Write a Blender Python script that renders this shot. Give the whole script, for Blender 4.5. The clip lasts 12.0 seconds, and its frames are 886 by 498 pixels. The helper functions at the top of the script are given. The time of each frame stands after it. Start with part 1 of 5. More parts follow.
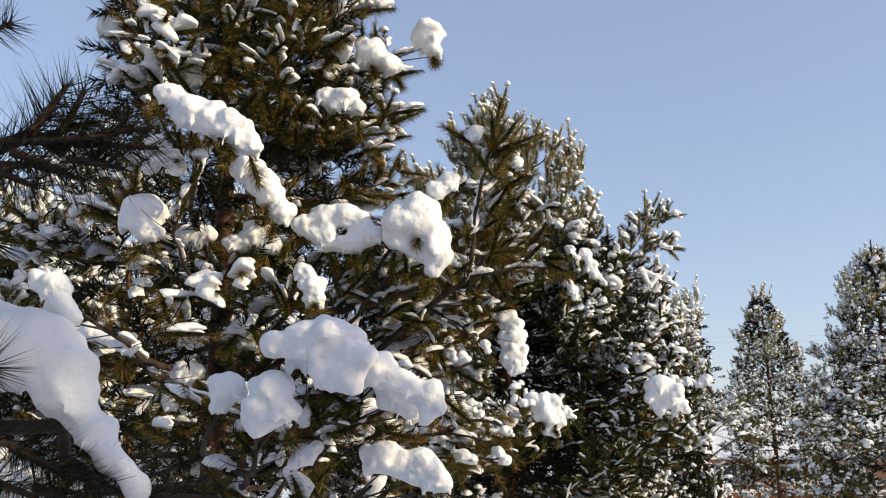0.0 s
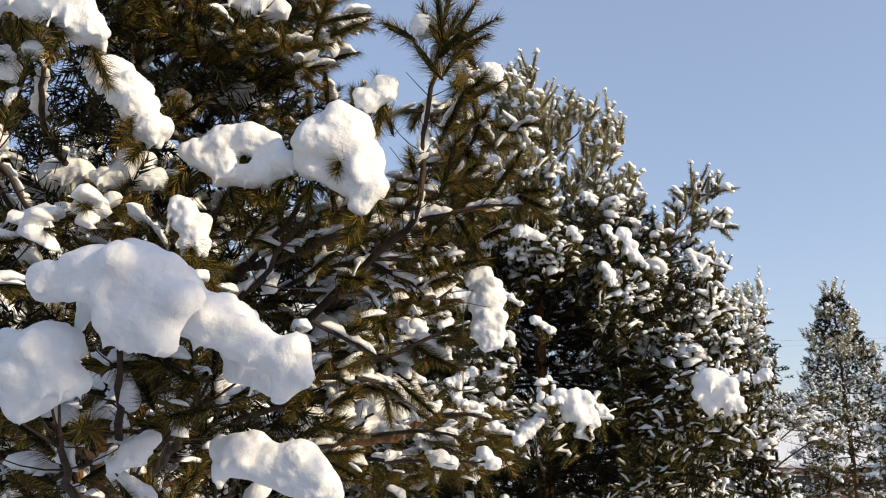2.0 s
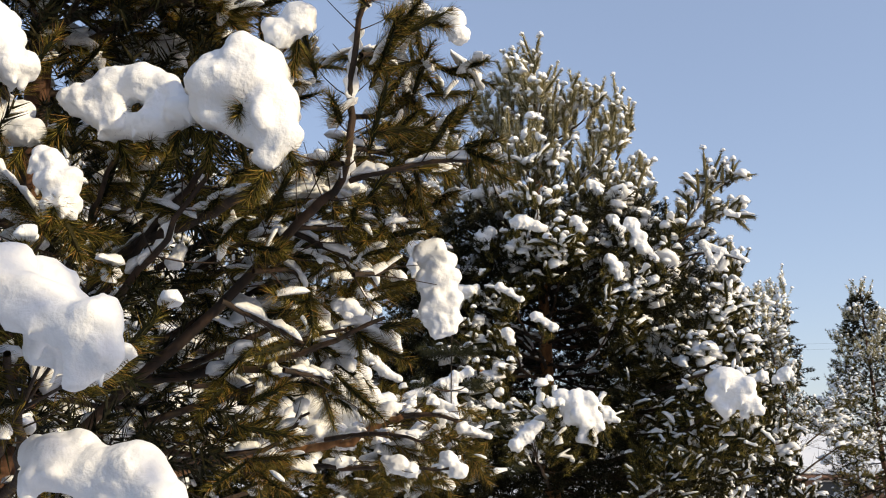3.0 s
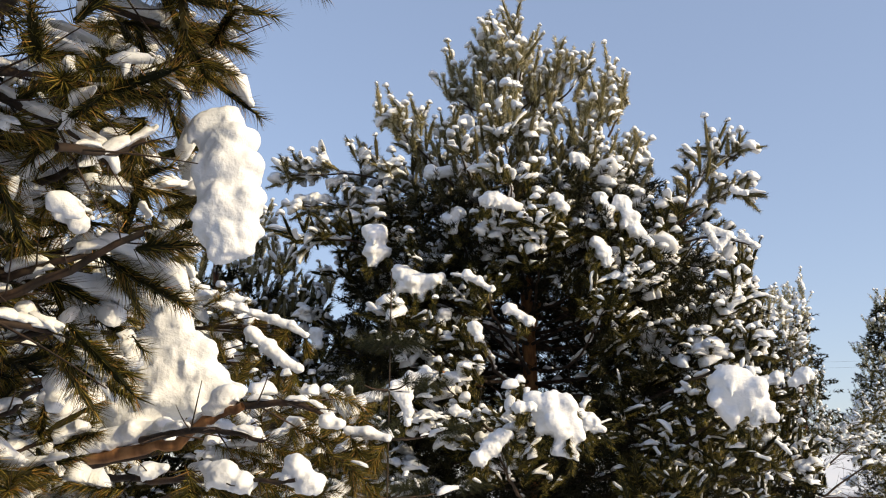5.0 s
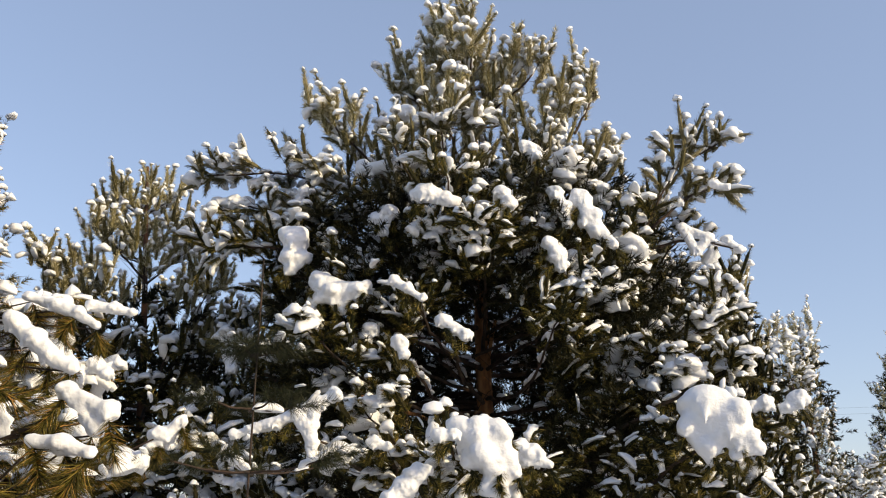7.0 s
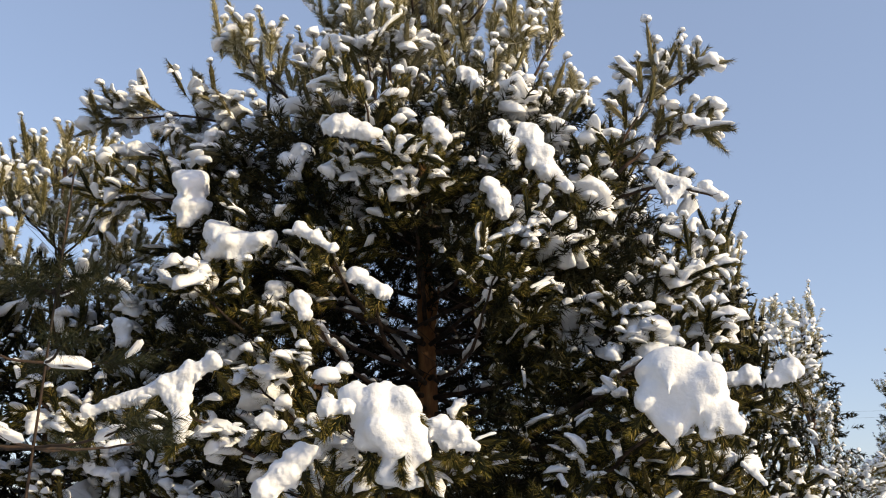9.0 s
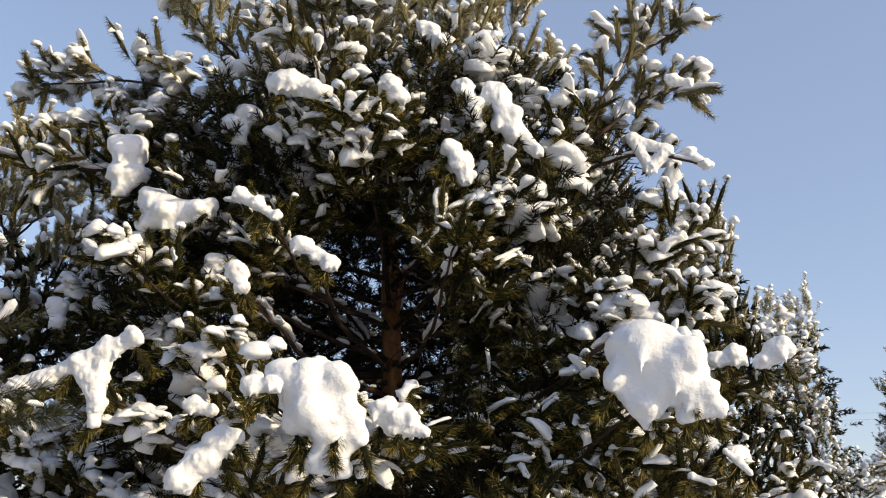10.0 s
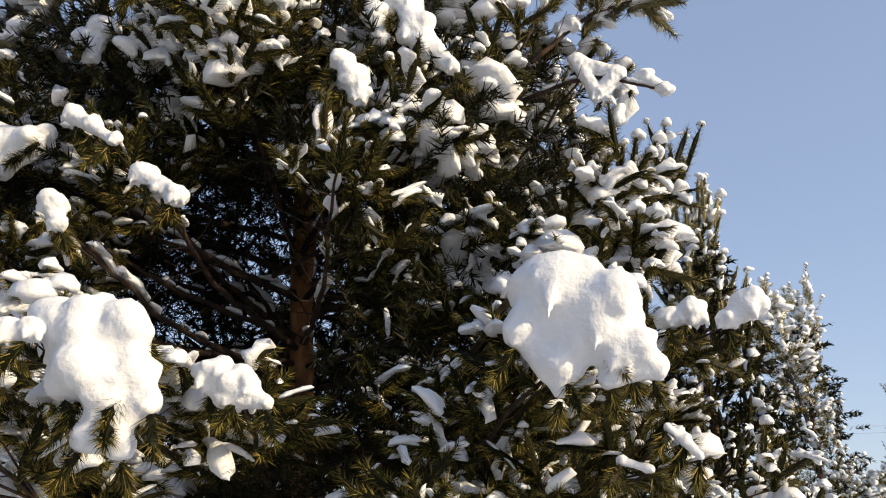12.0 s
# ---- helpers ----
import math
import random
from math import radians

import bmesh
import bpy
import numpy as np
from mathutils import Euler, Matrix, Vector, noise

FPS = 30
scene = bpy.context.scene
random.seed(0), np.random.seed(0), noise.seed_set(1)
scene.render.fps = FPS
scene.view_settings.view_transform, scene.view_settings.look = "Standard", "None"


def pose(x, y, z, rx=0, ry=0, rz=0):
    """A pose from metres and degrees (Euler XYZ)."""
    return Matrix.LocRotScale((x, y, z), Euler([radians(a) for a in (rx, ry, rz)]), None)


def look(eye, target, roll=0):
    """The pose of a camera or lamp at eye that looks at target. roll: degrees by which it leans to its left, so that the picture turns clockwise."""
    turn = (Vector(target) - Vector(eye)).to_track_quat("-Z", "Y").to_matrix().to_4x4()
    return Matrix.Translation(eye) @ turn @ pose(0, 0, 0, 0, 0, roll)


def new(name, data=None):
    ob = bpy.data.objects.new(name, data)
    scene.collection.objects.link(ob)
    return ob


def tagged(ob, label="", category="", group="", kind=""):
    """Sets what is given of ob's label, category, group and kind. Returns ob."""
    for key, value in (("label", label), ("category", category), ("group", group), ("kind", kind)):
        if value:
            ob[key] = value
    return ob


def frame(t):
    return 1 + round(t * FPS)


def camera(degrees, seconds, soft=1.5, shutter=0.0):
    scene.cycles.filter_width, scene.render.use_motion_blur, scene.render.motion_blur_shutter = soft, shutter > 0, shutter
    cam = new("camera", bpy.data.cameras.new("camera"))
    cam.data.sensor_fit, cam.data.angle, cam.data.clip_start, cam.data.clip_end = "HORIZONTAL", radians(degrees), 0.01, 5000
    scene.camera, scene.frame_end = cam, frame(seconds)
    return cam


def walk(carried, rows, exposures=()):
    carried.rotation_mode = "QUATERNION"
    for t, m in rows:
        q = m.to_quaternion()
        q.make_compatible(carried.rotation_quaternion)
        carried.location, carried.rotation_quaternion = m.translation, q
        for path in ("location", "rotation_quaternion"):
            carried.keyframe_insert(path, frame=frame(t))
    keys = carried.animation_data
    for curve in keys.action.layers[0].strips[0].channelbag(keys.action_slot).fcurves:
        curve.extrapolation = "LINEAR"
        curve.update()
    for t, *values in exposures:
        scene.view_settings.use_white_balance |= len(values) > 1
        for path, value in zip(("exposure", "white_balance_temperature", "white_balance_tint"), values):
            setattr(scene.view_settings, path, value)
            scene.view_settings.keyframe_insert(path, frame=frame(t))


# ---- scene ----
cam = camera(52.6, 12.0, soft=1.1)
METRES, EYE, TILT, LEAN, TURN = 5.2, 1.6, 13.0, 0.0, 0.0
ROWS = [
    (0.0, 0.0, 0.0, 0.0, 0.0, 0.0, -0.0),
    (0.5, 0.0162, 0.0366, -0.0101, 0.35, 0.1, 0.06),
    (1.0, 0.0307, 0.0736, -0.0188, 1.4, 0.32, 0.31),
    (1.5, 0.0475, 0.1108, -0.0274, 2.69, 0.52, 0.64),
    (2.0, 0.0607, 0.1474, -0.0389, 4.03, 0.64, 1.05),
    (2.5, 0.0758, 0.1865, -0.0478, 5.03, 0.76, 1.24),
    (3.0, 0.0925, 0.2252, -0.0561, 5.57, 1.05, 1.46),
    (5.0, 0.1404, 0.3917, -0.0983, 6.7, 2.47, 1.74),
    (5.5, 0.1575, 0.4329, -0.1077, 6.85, 3.1, 1.76),
    (6.0, 0.1693, 0.4743, -0.1176, 7.16, 4.39, 1.83),
    (6.5, 0.1865, 0.5157, -0.1285, 7.45, 5.24, 1.85),
    (7.0, 0.2043, 0.5543, -0.1373, 7.61, 5.59, 1.95),
    (9.0, 0.2512, 0.7082, -0.1754, 7.98, 6.03, 2.03),
    (9.5, 0.2649, 0.7418, -0.1833, 7.91, 6.11, 2.0),
    (10.0, 0.2715, 0.7768, -0.1936, 7.91, 6.21, 1.99),
    (10.5, 0.2805, 0.8114, -0.2023, 7.98, 6.39, 1.98),
    (11.0, 0.29, 0.8471, -0.2112, 8.08, 6.64, 2.02),
    (11.5, 0.3013, 0.8816, -0.22, 8.2, 6.92, 2.03),
    (12.0, 0.3203, 0.9163, -0.2272, 8.5, 7.2, 2.05),
]
walk(cam, [(t, pose(0, 0, EYE, TILT, LEAN, TURN) @ pose(METRES * x, METRES * y, METRES * z, 90 + pitch, roll, yaw)) for t, x, y, z, yaw, pitch, roll in ROWS])

# ---- sky, sun and exposure ----
SUN_TO = Vector((0.90, -0.36, 0.38)).normalized()   # towards the sun
SUN_UP = math.asin(SUN_TO.z)
SUN_AZ = math.atan2(SUN_TO.x, SUN_TO.y)
world = bpy.data.worlds.new("winter_sky")
scene.world = world
world.use_nodes = True
wn, wl = world.node_tree.nodes, world.node_tree.links
wn.clear()
sky = wn.new("ShaderNodeTexSky")
sky.sky_type = "NISHITA"
sky.sun_disc = False
sky.sun_elevation = SUN_UP
sky.sun_rotation = SUN_AZ
sky.altitude = 100
sky.air_density = 1.0
sky.dust_density = 1.2
sky.ozone_density = 1.5
back = wn.new("ShaderNodeBackground")
back.inputs["Strength"].default_value = 0.15
wo = wn.new("ShaderNodeOutputWorld")
tint = wn.new("ShaderNodeMixRGB")
tint.blend_type = "MULTIPLY"
tint.inputs[0].default_value = 1.0
tint.inputs[2].default_value = (1.13, 1.0, 0.96, 1)
wl.new(sky.outputs[0], tint.inputs[1])
veil = wn.new("ShaderNodeMixRGB")
veil.inputs[0].default_value = 0.5
veil.inputs[2].default_value = (1.34, 1.66, 2.38, 1)
wl.new(tint.outputs[0], veil.inputs[1])
wl.new(veil.outputs[0], back.inputs["Color"])
wl.new(back.outputs[0], wo.inputs["Surface"])

sun = new("sun", bpy.data.lights.new("sun", "SUN"))
sun.data.energy = 2.65
sun.data.angle = radians(0.6)
sun.data.color = (1.0, 0.81, 0.50)
sun.matrix_world = look(SUN_TO * 40, (0, 0, 0))
scene.view_settings.exposure = 0.77


# ---- materials ----
def material(name, rough=0.8, metal=0.0):
    m = bpy.data.materials.new(name)
    m.use_nodes = True
    n, l = m.node_tree.nodes, m.node_tree.links
    b = n["Principled BSDF"]
    b.inputs["Roughness"].default_value = rough
    b.inputs["Metallic"].default_value = metal
    return m, n, l, b


def ramp(n, l, source, stops):
    r = n.new("ShaderNodeValToRGB")
    while len(r.color_ramp.elements) < len(stops):
        r.color_ramp.elements.new(0.5)
    for e, (at, c) in zip(r.color_ramp.elements, stops):
        e.position, e.color = at, (*c, 1)
    l.new(source, r.inputs[0])
    return r


def grain(n, l, scale, detail=4.0, stretch=(1, 1, 1)):
    tc = n.new("ShaderNodeTexCoord")
    mp = n.new("ShaderNodeMapping")
    mp.inputs["Scale"].default_value = stretch
    tx = n.new("ShaderNodeTexNoise")
    tx.inputs["Scale"].default_value = scale
    tx.inputs["Detail"].default_value = detail
    l.new(tc.outputs["Object"], mp.inputs[0])
    l.new(mp.outputs[0], tx.inputs["Vector"])
    return tx


def bump(n, l, b, source, strength, distance):
    k = n.new("ShaderNodeBump")
    k.inputs["Strength"].default_value = strength
    k.inputs["Distance"].default_value = distance
    l.new(source, k.inputs["Height"])
    l.new(k.outputs[0], b.inputs["Normal"])


def snow_material(name, fine, coarse):
    m, n, l, b = material(name, 0.55)
    t = grain(n, l, coarse, 5)
    r = ramp(n, l, t.outputs[0], [(0.3, (0.74, 0.77, 0.81)), (0.65, (0.81, 0.82, 0.84))])
    l.new(r.outputs[0], b.inputs["Base Color"])
    f = grain(n, l, fine, 6)
    bump(n, l, b, f.outputs[0], 0.5, 0.008)
    b.inputs["Specular IOR Level"].default_value = 0.25
    return m


SNOW = snow_material("snow", 70, 9)
GROUND_SNOW = snow_material("ground_snow", 12, 0.8)


def needle_material(name, stops):
    m, n, l, b = material(name, 0.5)
    g = n.new("ShaderNodeNewGeometry")
    r = ramp(n, l, g.outputs["Random Per Island"], stops)
    t = grain(n, l, 2.2, 2)
    mix = n.new("ShaderNodeMixRGB")
    mix.blend_type = "MULTIPLY"
    mix.inputs[0].default_value = 0.6
    v = ramp(n, l, t.outputs[0], [(0.3, (0.65, 0.62, 0.55)), (0.7, (1.15, 1.15, 1.1))])
    l.new(r.outputs[0], mix.inputs[1])
    l.new(v.outputs[0], mix.inputs[2])
    l.new(mix.outputs[0], b.inputs["Base Color"])
    b.inputs["Specular IOR Level"].default_value = 0.08
    return m


NEEDLE_OLIVE = needle_material("olive_needles", [(0.0, (0.008, 0.010, 0.003)), (0.36, (0.030, 0.028, 0.006)), (0.60, (0.10, 0.088, 0.017)), (0.82, (0.26, 0.205, 0.042)), (0.97, (0.38, 0.20, 0.055))])
NEEDLE_GREEN = needle_material("green_needles", [(0.0, (0.007, 0.010, 0.003)), (0.34, (0.024, 0.026, 0.007)), (0.56, (0.088, 0.080, 0.017)), (0.80, (0.25, 0.205, 0.045)), (0.98, (0.38, 0.28, 0.10))])
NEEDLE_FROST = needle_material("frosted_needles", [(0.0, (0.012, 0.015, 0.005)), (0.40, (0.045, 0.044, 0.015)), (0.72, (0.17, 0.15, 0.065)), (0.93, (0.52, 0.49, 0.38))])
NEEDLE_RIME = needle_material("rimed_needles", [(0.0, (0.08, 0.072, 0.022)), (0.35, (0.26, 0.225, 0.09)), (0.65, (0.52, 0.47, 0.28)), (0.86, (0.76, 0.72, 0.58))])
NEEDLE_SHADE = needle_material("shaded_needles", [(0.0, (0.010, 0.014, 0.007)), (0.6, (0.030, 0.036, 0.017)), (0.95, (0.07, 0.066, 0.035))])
# near-black tone paints the shade between packed needles of a shoot
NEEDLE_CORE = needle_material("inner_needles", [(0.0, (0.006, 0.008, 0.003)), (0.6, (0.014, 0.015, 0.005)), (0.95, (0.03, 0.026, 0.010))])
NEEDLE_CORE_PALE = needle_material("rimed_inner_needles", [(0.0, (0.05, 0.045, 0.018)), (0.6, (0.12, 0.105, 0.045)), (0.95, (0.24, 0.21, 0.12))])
# near-black, standing in for shade inside the crowns; also on the near pine
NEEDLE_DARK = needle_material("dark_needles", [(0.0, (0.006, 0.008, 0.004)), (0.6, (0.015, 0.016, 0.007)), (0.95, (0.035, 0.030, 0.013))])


def bark_material(name, low, mid, high):
    m, n, l, b = material(name, 0.85)
    t = grain(n, l, 26, 6, (1, 1, 0.28))
    r = ramp(n, l, t.outputs[0], [(0.32, low), (0.5, mid), (0.72, high)])
    l.new(r.outputs[0], b.inputs["Base Color"])
    bump(n, l, b, t.outputs[0], 0.9, 0.012)
    return m


BARK = bark_material("pine_bark", (0.024, 0.012, 0.007), (0.080, 0.034, 0.016), (0.18, 0.078, 0.032))
TWIG = bark_material("twig_bark", (0.012, 0.008, 0.005), (0.030, 0.017, 0.010), (0.068, 0.036, 0.019))
LIMB_ORANGE = bark_material("orange_bark", (0.10, 0.045, 0.018), (0.26, 0.12, 0.045), (0.42, 0.22, 0.09))


# ---- mesh helpers ----
def mesh_from(name, verts, faces, mat, smooth=False):
    me = bpy.data.meshes.new(name)
    verts = np.asarray(verts, np.float32).reshape(-1, 3)
    faces = np.asarray(faces, np.int32)
    k = faces.shape[1]
    me.vertices.add(len(verts))
    me.vertices.foreach_set("co", verts.ravel())
    me.loops.add(faces.size)
    me.loops.foreach_set("vertex_index", faces.ravel())
    me.polygons.add(len(faces))
    me.polygons.foreach_set("loop_start", np.arange(0, faces.size, k, dtype=np.int32))
    me.update(calc_edges=True)
    me.polygons.foreach_set("use_smooth", np.full(len(faces), smooth))
    me.materials.append(mat)
    return me


def part(name, me, parent, label="", kind=""):
    ob = new(name, me)
    ob.parent = parent
    ob.matrix_parent_inverse = Matrix.Translation(parent.location).inverted()
    return tagged(ob, label, kind=kind)


def rough_field(p, scale, seed=0):
    """Smooth random values between -1 and 1 at many points at once."""
    q = np.asarray(p, float) * scale + 100.0
    i = np.floor(q).astype(np.int64)
    f = q - i
    f = f * f * (3 - 2 * f)
    total = 0.0
    for dx in (0, 1):
        for dy in (0, 1):
            for dz in (0, 1):
                h = (i[:, 0] + dx) * 73856093 ^ (i[:, 1] + dy) * 19349663 ^ (i[:, 2] + dz) * 83492791 ^ seed * 2654435
                h = (h ^ (h >> 13)) * 1274126177 & 0x7FFFFFFF
                w = (f[:, 0] if dx else 1 - f[:, 0]) * (f[:, 1] if dy else 1 - f[:, 1]) * (f[:, 2] if dz else 1 - f[:, 2])
                total = total + w * ((h ^ (h >> 16)) % 10007 / 5003.5 - 1)
    return total


def unit(v):
    return v / np.maximum(np.linalg.norm(v, axis=-1, keepdims=True), 1e-9)


def curve(pts, n):
    """A smooth line of n points through the given ones."""
    p = np.asarray(pts, float)
    p = np.vstack([2 * p[0] - p[1], p, 2 * p[-1] - p[-2]])
    out = []
    for u in np.linspace(0, len(pts) - 1 - 1e-6, n):
        i, f = int(u), u - int(u)
        a, b, c, d = p[i], p[i + 1], p[i + 2], p[i + 3]
        out.append(0.5 * (2 * b + (c - a) * f + (2 * a - 5 * b + 4 * c - d) * f * f + (3 * b - a - 3 * c + d) * f ** 3))
    return np.array(out)


def tube(line, r0, r1, sides, rough, rng):
    """Vertices and quads of a tapering, slightly uneven tube."""
    n = len(line)
    tan = unit(np.gradient(line, axis=0))
    ref = np.array((0.3, 0.2, 1.0)) if abs(tan[0][2]) < 0.8 else np.array((1.0, 0.2, 0.1))
    e1 = unit(np.cross(tan, ref))
    e2 = np.cross(tan, e1)
    a = np.linspace(0, 2 * np.pi, sides, endpoint=False)
    rad = np.linspace(r0, r1, n)[:, None] * (1 + rough * rng.normal(size=(n, sides)))
    v = line[:, None, :] + rad[..., None] * (e1[:, None, :] * np.cos(a)[None, :, None] + e2[:, None, :] * np.sin(a)[None, :, None])
    i = np.arange(n - 1)[:, None] * sides
    j = np.arange(sides)[None, :]
    k = (j + 1) % sides
    f = np.stack([i + j, i + k, i + sides + k, i + sides + j], -1).reshape(-1, 4)
    return v.reshape(-1, 3), f


def needles_mesh(shoots, per, length, width, mat, rng, flare=50):
    """Needle brushes: every shoot carries a dense sleeve of thin single needles that lean forward."""
    s = np.array([np.concatenate([q[0], q[1], [q[2], q[3] if len(q) > 3 else 0]]) for q in shoots])
    n = len(s)
    p, d, le = s[:, None, 0:3], unit(s[:, 3:6])[:, None, :], s[:, 6][:, None, None]
    e1 = unit(np.cross(d, rng.normal(size=(n, 1, 3))))
    e2 = np.cross(d, e1)
    u = rng.uniform(0.0, 1.0, (n, per, 1))
    phi = rng.uniform(0, 2 * np.pi, (n, per, 1))
    ang = np.radians(flare * (1.0 - 0.35 * u ** 3) + rng.normal(0, 9, (n, per, 1)))
    nl = length * rng.uniform(0.75, 1.15, (n, per, 1)) * (1.0 - 0.35 * u ** 2)
    way = d * np.cos(ang) + (e1 * np.cos(phi) + e2 * np.sin(phi)) * np.sin(ang)
    way = unit(way + np.array((0, 0, -0.06)))
    under = (s[:, 7] > 0)[:, None] & (way[..., 2] > 0.3)
    way[..., 2] = np.where(under, -0.6 * way[..., 2], way[..., 2])
    root = p + d * u * le
    side = unit(np.cross(way, rng.normal(size=(n, per, 3)))) * width * 0.5
    v = np.stack([root - side, root + side, root + way * nl], 2)
    f = np.arange(n * per * 3).reshape(-1, 3)
    return mesh_from("needles", v.reshape(-1, 3), f, mat)


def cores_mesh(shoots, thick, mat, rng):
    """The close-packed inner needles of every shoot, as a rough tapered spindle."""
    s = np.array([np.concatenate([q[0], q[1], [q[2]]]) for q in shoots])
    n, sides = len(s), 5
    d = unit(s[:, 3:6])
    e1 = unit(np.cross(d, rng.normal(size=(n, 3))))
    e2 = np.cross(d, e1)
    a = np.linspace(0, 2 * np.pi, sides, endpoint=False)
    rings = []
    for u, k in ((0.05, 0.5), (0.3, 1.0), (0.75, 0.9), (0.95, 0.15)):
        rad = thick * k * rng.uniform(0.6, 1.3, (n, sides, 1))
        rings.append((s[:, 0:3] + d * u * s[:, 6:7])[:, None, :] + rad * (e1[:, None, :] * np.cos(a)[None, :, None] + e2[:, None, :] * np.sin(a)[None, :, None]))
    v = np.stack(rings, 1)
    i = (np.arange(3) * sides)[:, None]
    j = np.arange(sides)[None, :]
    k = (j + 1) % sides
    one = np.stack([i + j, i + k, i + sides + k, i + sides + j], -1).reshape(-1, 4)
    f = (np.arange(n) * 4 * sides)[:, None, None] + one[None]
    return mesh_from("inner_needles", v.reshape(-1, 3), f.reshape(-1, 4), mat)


def pads_mesh(pads, mat, rng, rings=7, sides=8):
    """Caps of snow lying along the shoots. A pad: place, the way it lies, half length, half width, half height."""
    n = len(pads)
    c = np.array([q[0] for q in pads], float)
    x = unit(np.array([q[1] for q in pads], float))
    a, b, h = (np.array([q[i] for q in pads], float)[:, None, None] for i in (2, 3, 4))
    y = unit(np.cross(np.array((0.01, 0.02, 1.0)), x))
    z = np.cross(x, y)
    u = np.sin(np.linspace(-0.5 * np.pi, 0.5 * np.pi, rings))[None, :, None]
    t = np.linspace(0, 2 * np.pi, sides, endpoint=False)[None, None, :] + rng.uniform(0, 6.28, (n, 1, 1))
    swell = np.maximum(1 - np.abs(u) ** 2.6, 0.0) ** 0.5 + 0.01
    uneven = np.clip(rng.normal(1, 0.15, (n, rings, 1)), 0.65, 1.4)
    ragged = np.clip(rng.normal(1, 0.07, (n, rings, sides)), 0.8, 1.2)
    w = swell * uneven * ragged
    sway = b * 0.25 * rng.normal(size=(n, rings, 1))
    px = a * u * (0.97 + 0.03 * ragged)
    py = b * w * np.cos(t) + sway
    up = np.sin(t)
    pz = h * w * np.where(up > 0, up, 0.55 * up) - h * np.abs(np.cos(t)) ** 3 * 0.35 * swell - 0.4 * h * u ** 2
    v = c[:, None, None, :] + px[..., None] * x[:, None, None, :] + py[..., None] * y[:, None, None, :] + pz[..., None] * z[:, None, None, :]
    flat = v.reshape(-1, 3)
    out = unit(flat - np.repeat(c, rings * sides, 0))
    size = np.repeat(b.ravel(), rings * sides)
    flat = flat + out * (size * (0.38 * rough_field(flat, 21, 1) + 0.22 * rough_field(flat, 47, 2)))[:, None]
    i = (np.arange(rings - 1) * sides)[:, None]
    j = np.arange(sides)[None, :]
    k = (j + 1) % sides
    one = np.stack([i + j, i + sides + j, i + sides + k, i + k], -1).reshape(-1, 4)
    f = (np.arange(n) * rings * sides)[:, None, None] + one[None]
    return mesh_from("snow_cover", flat, f.reshape(-1, 4), mat, True)


# ---- pines ----
UP = np.array((0.0, 0.0, 1.0))


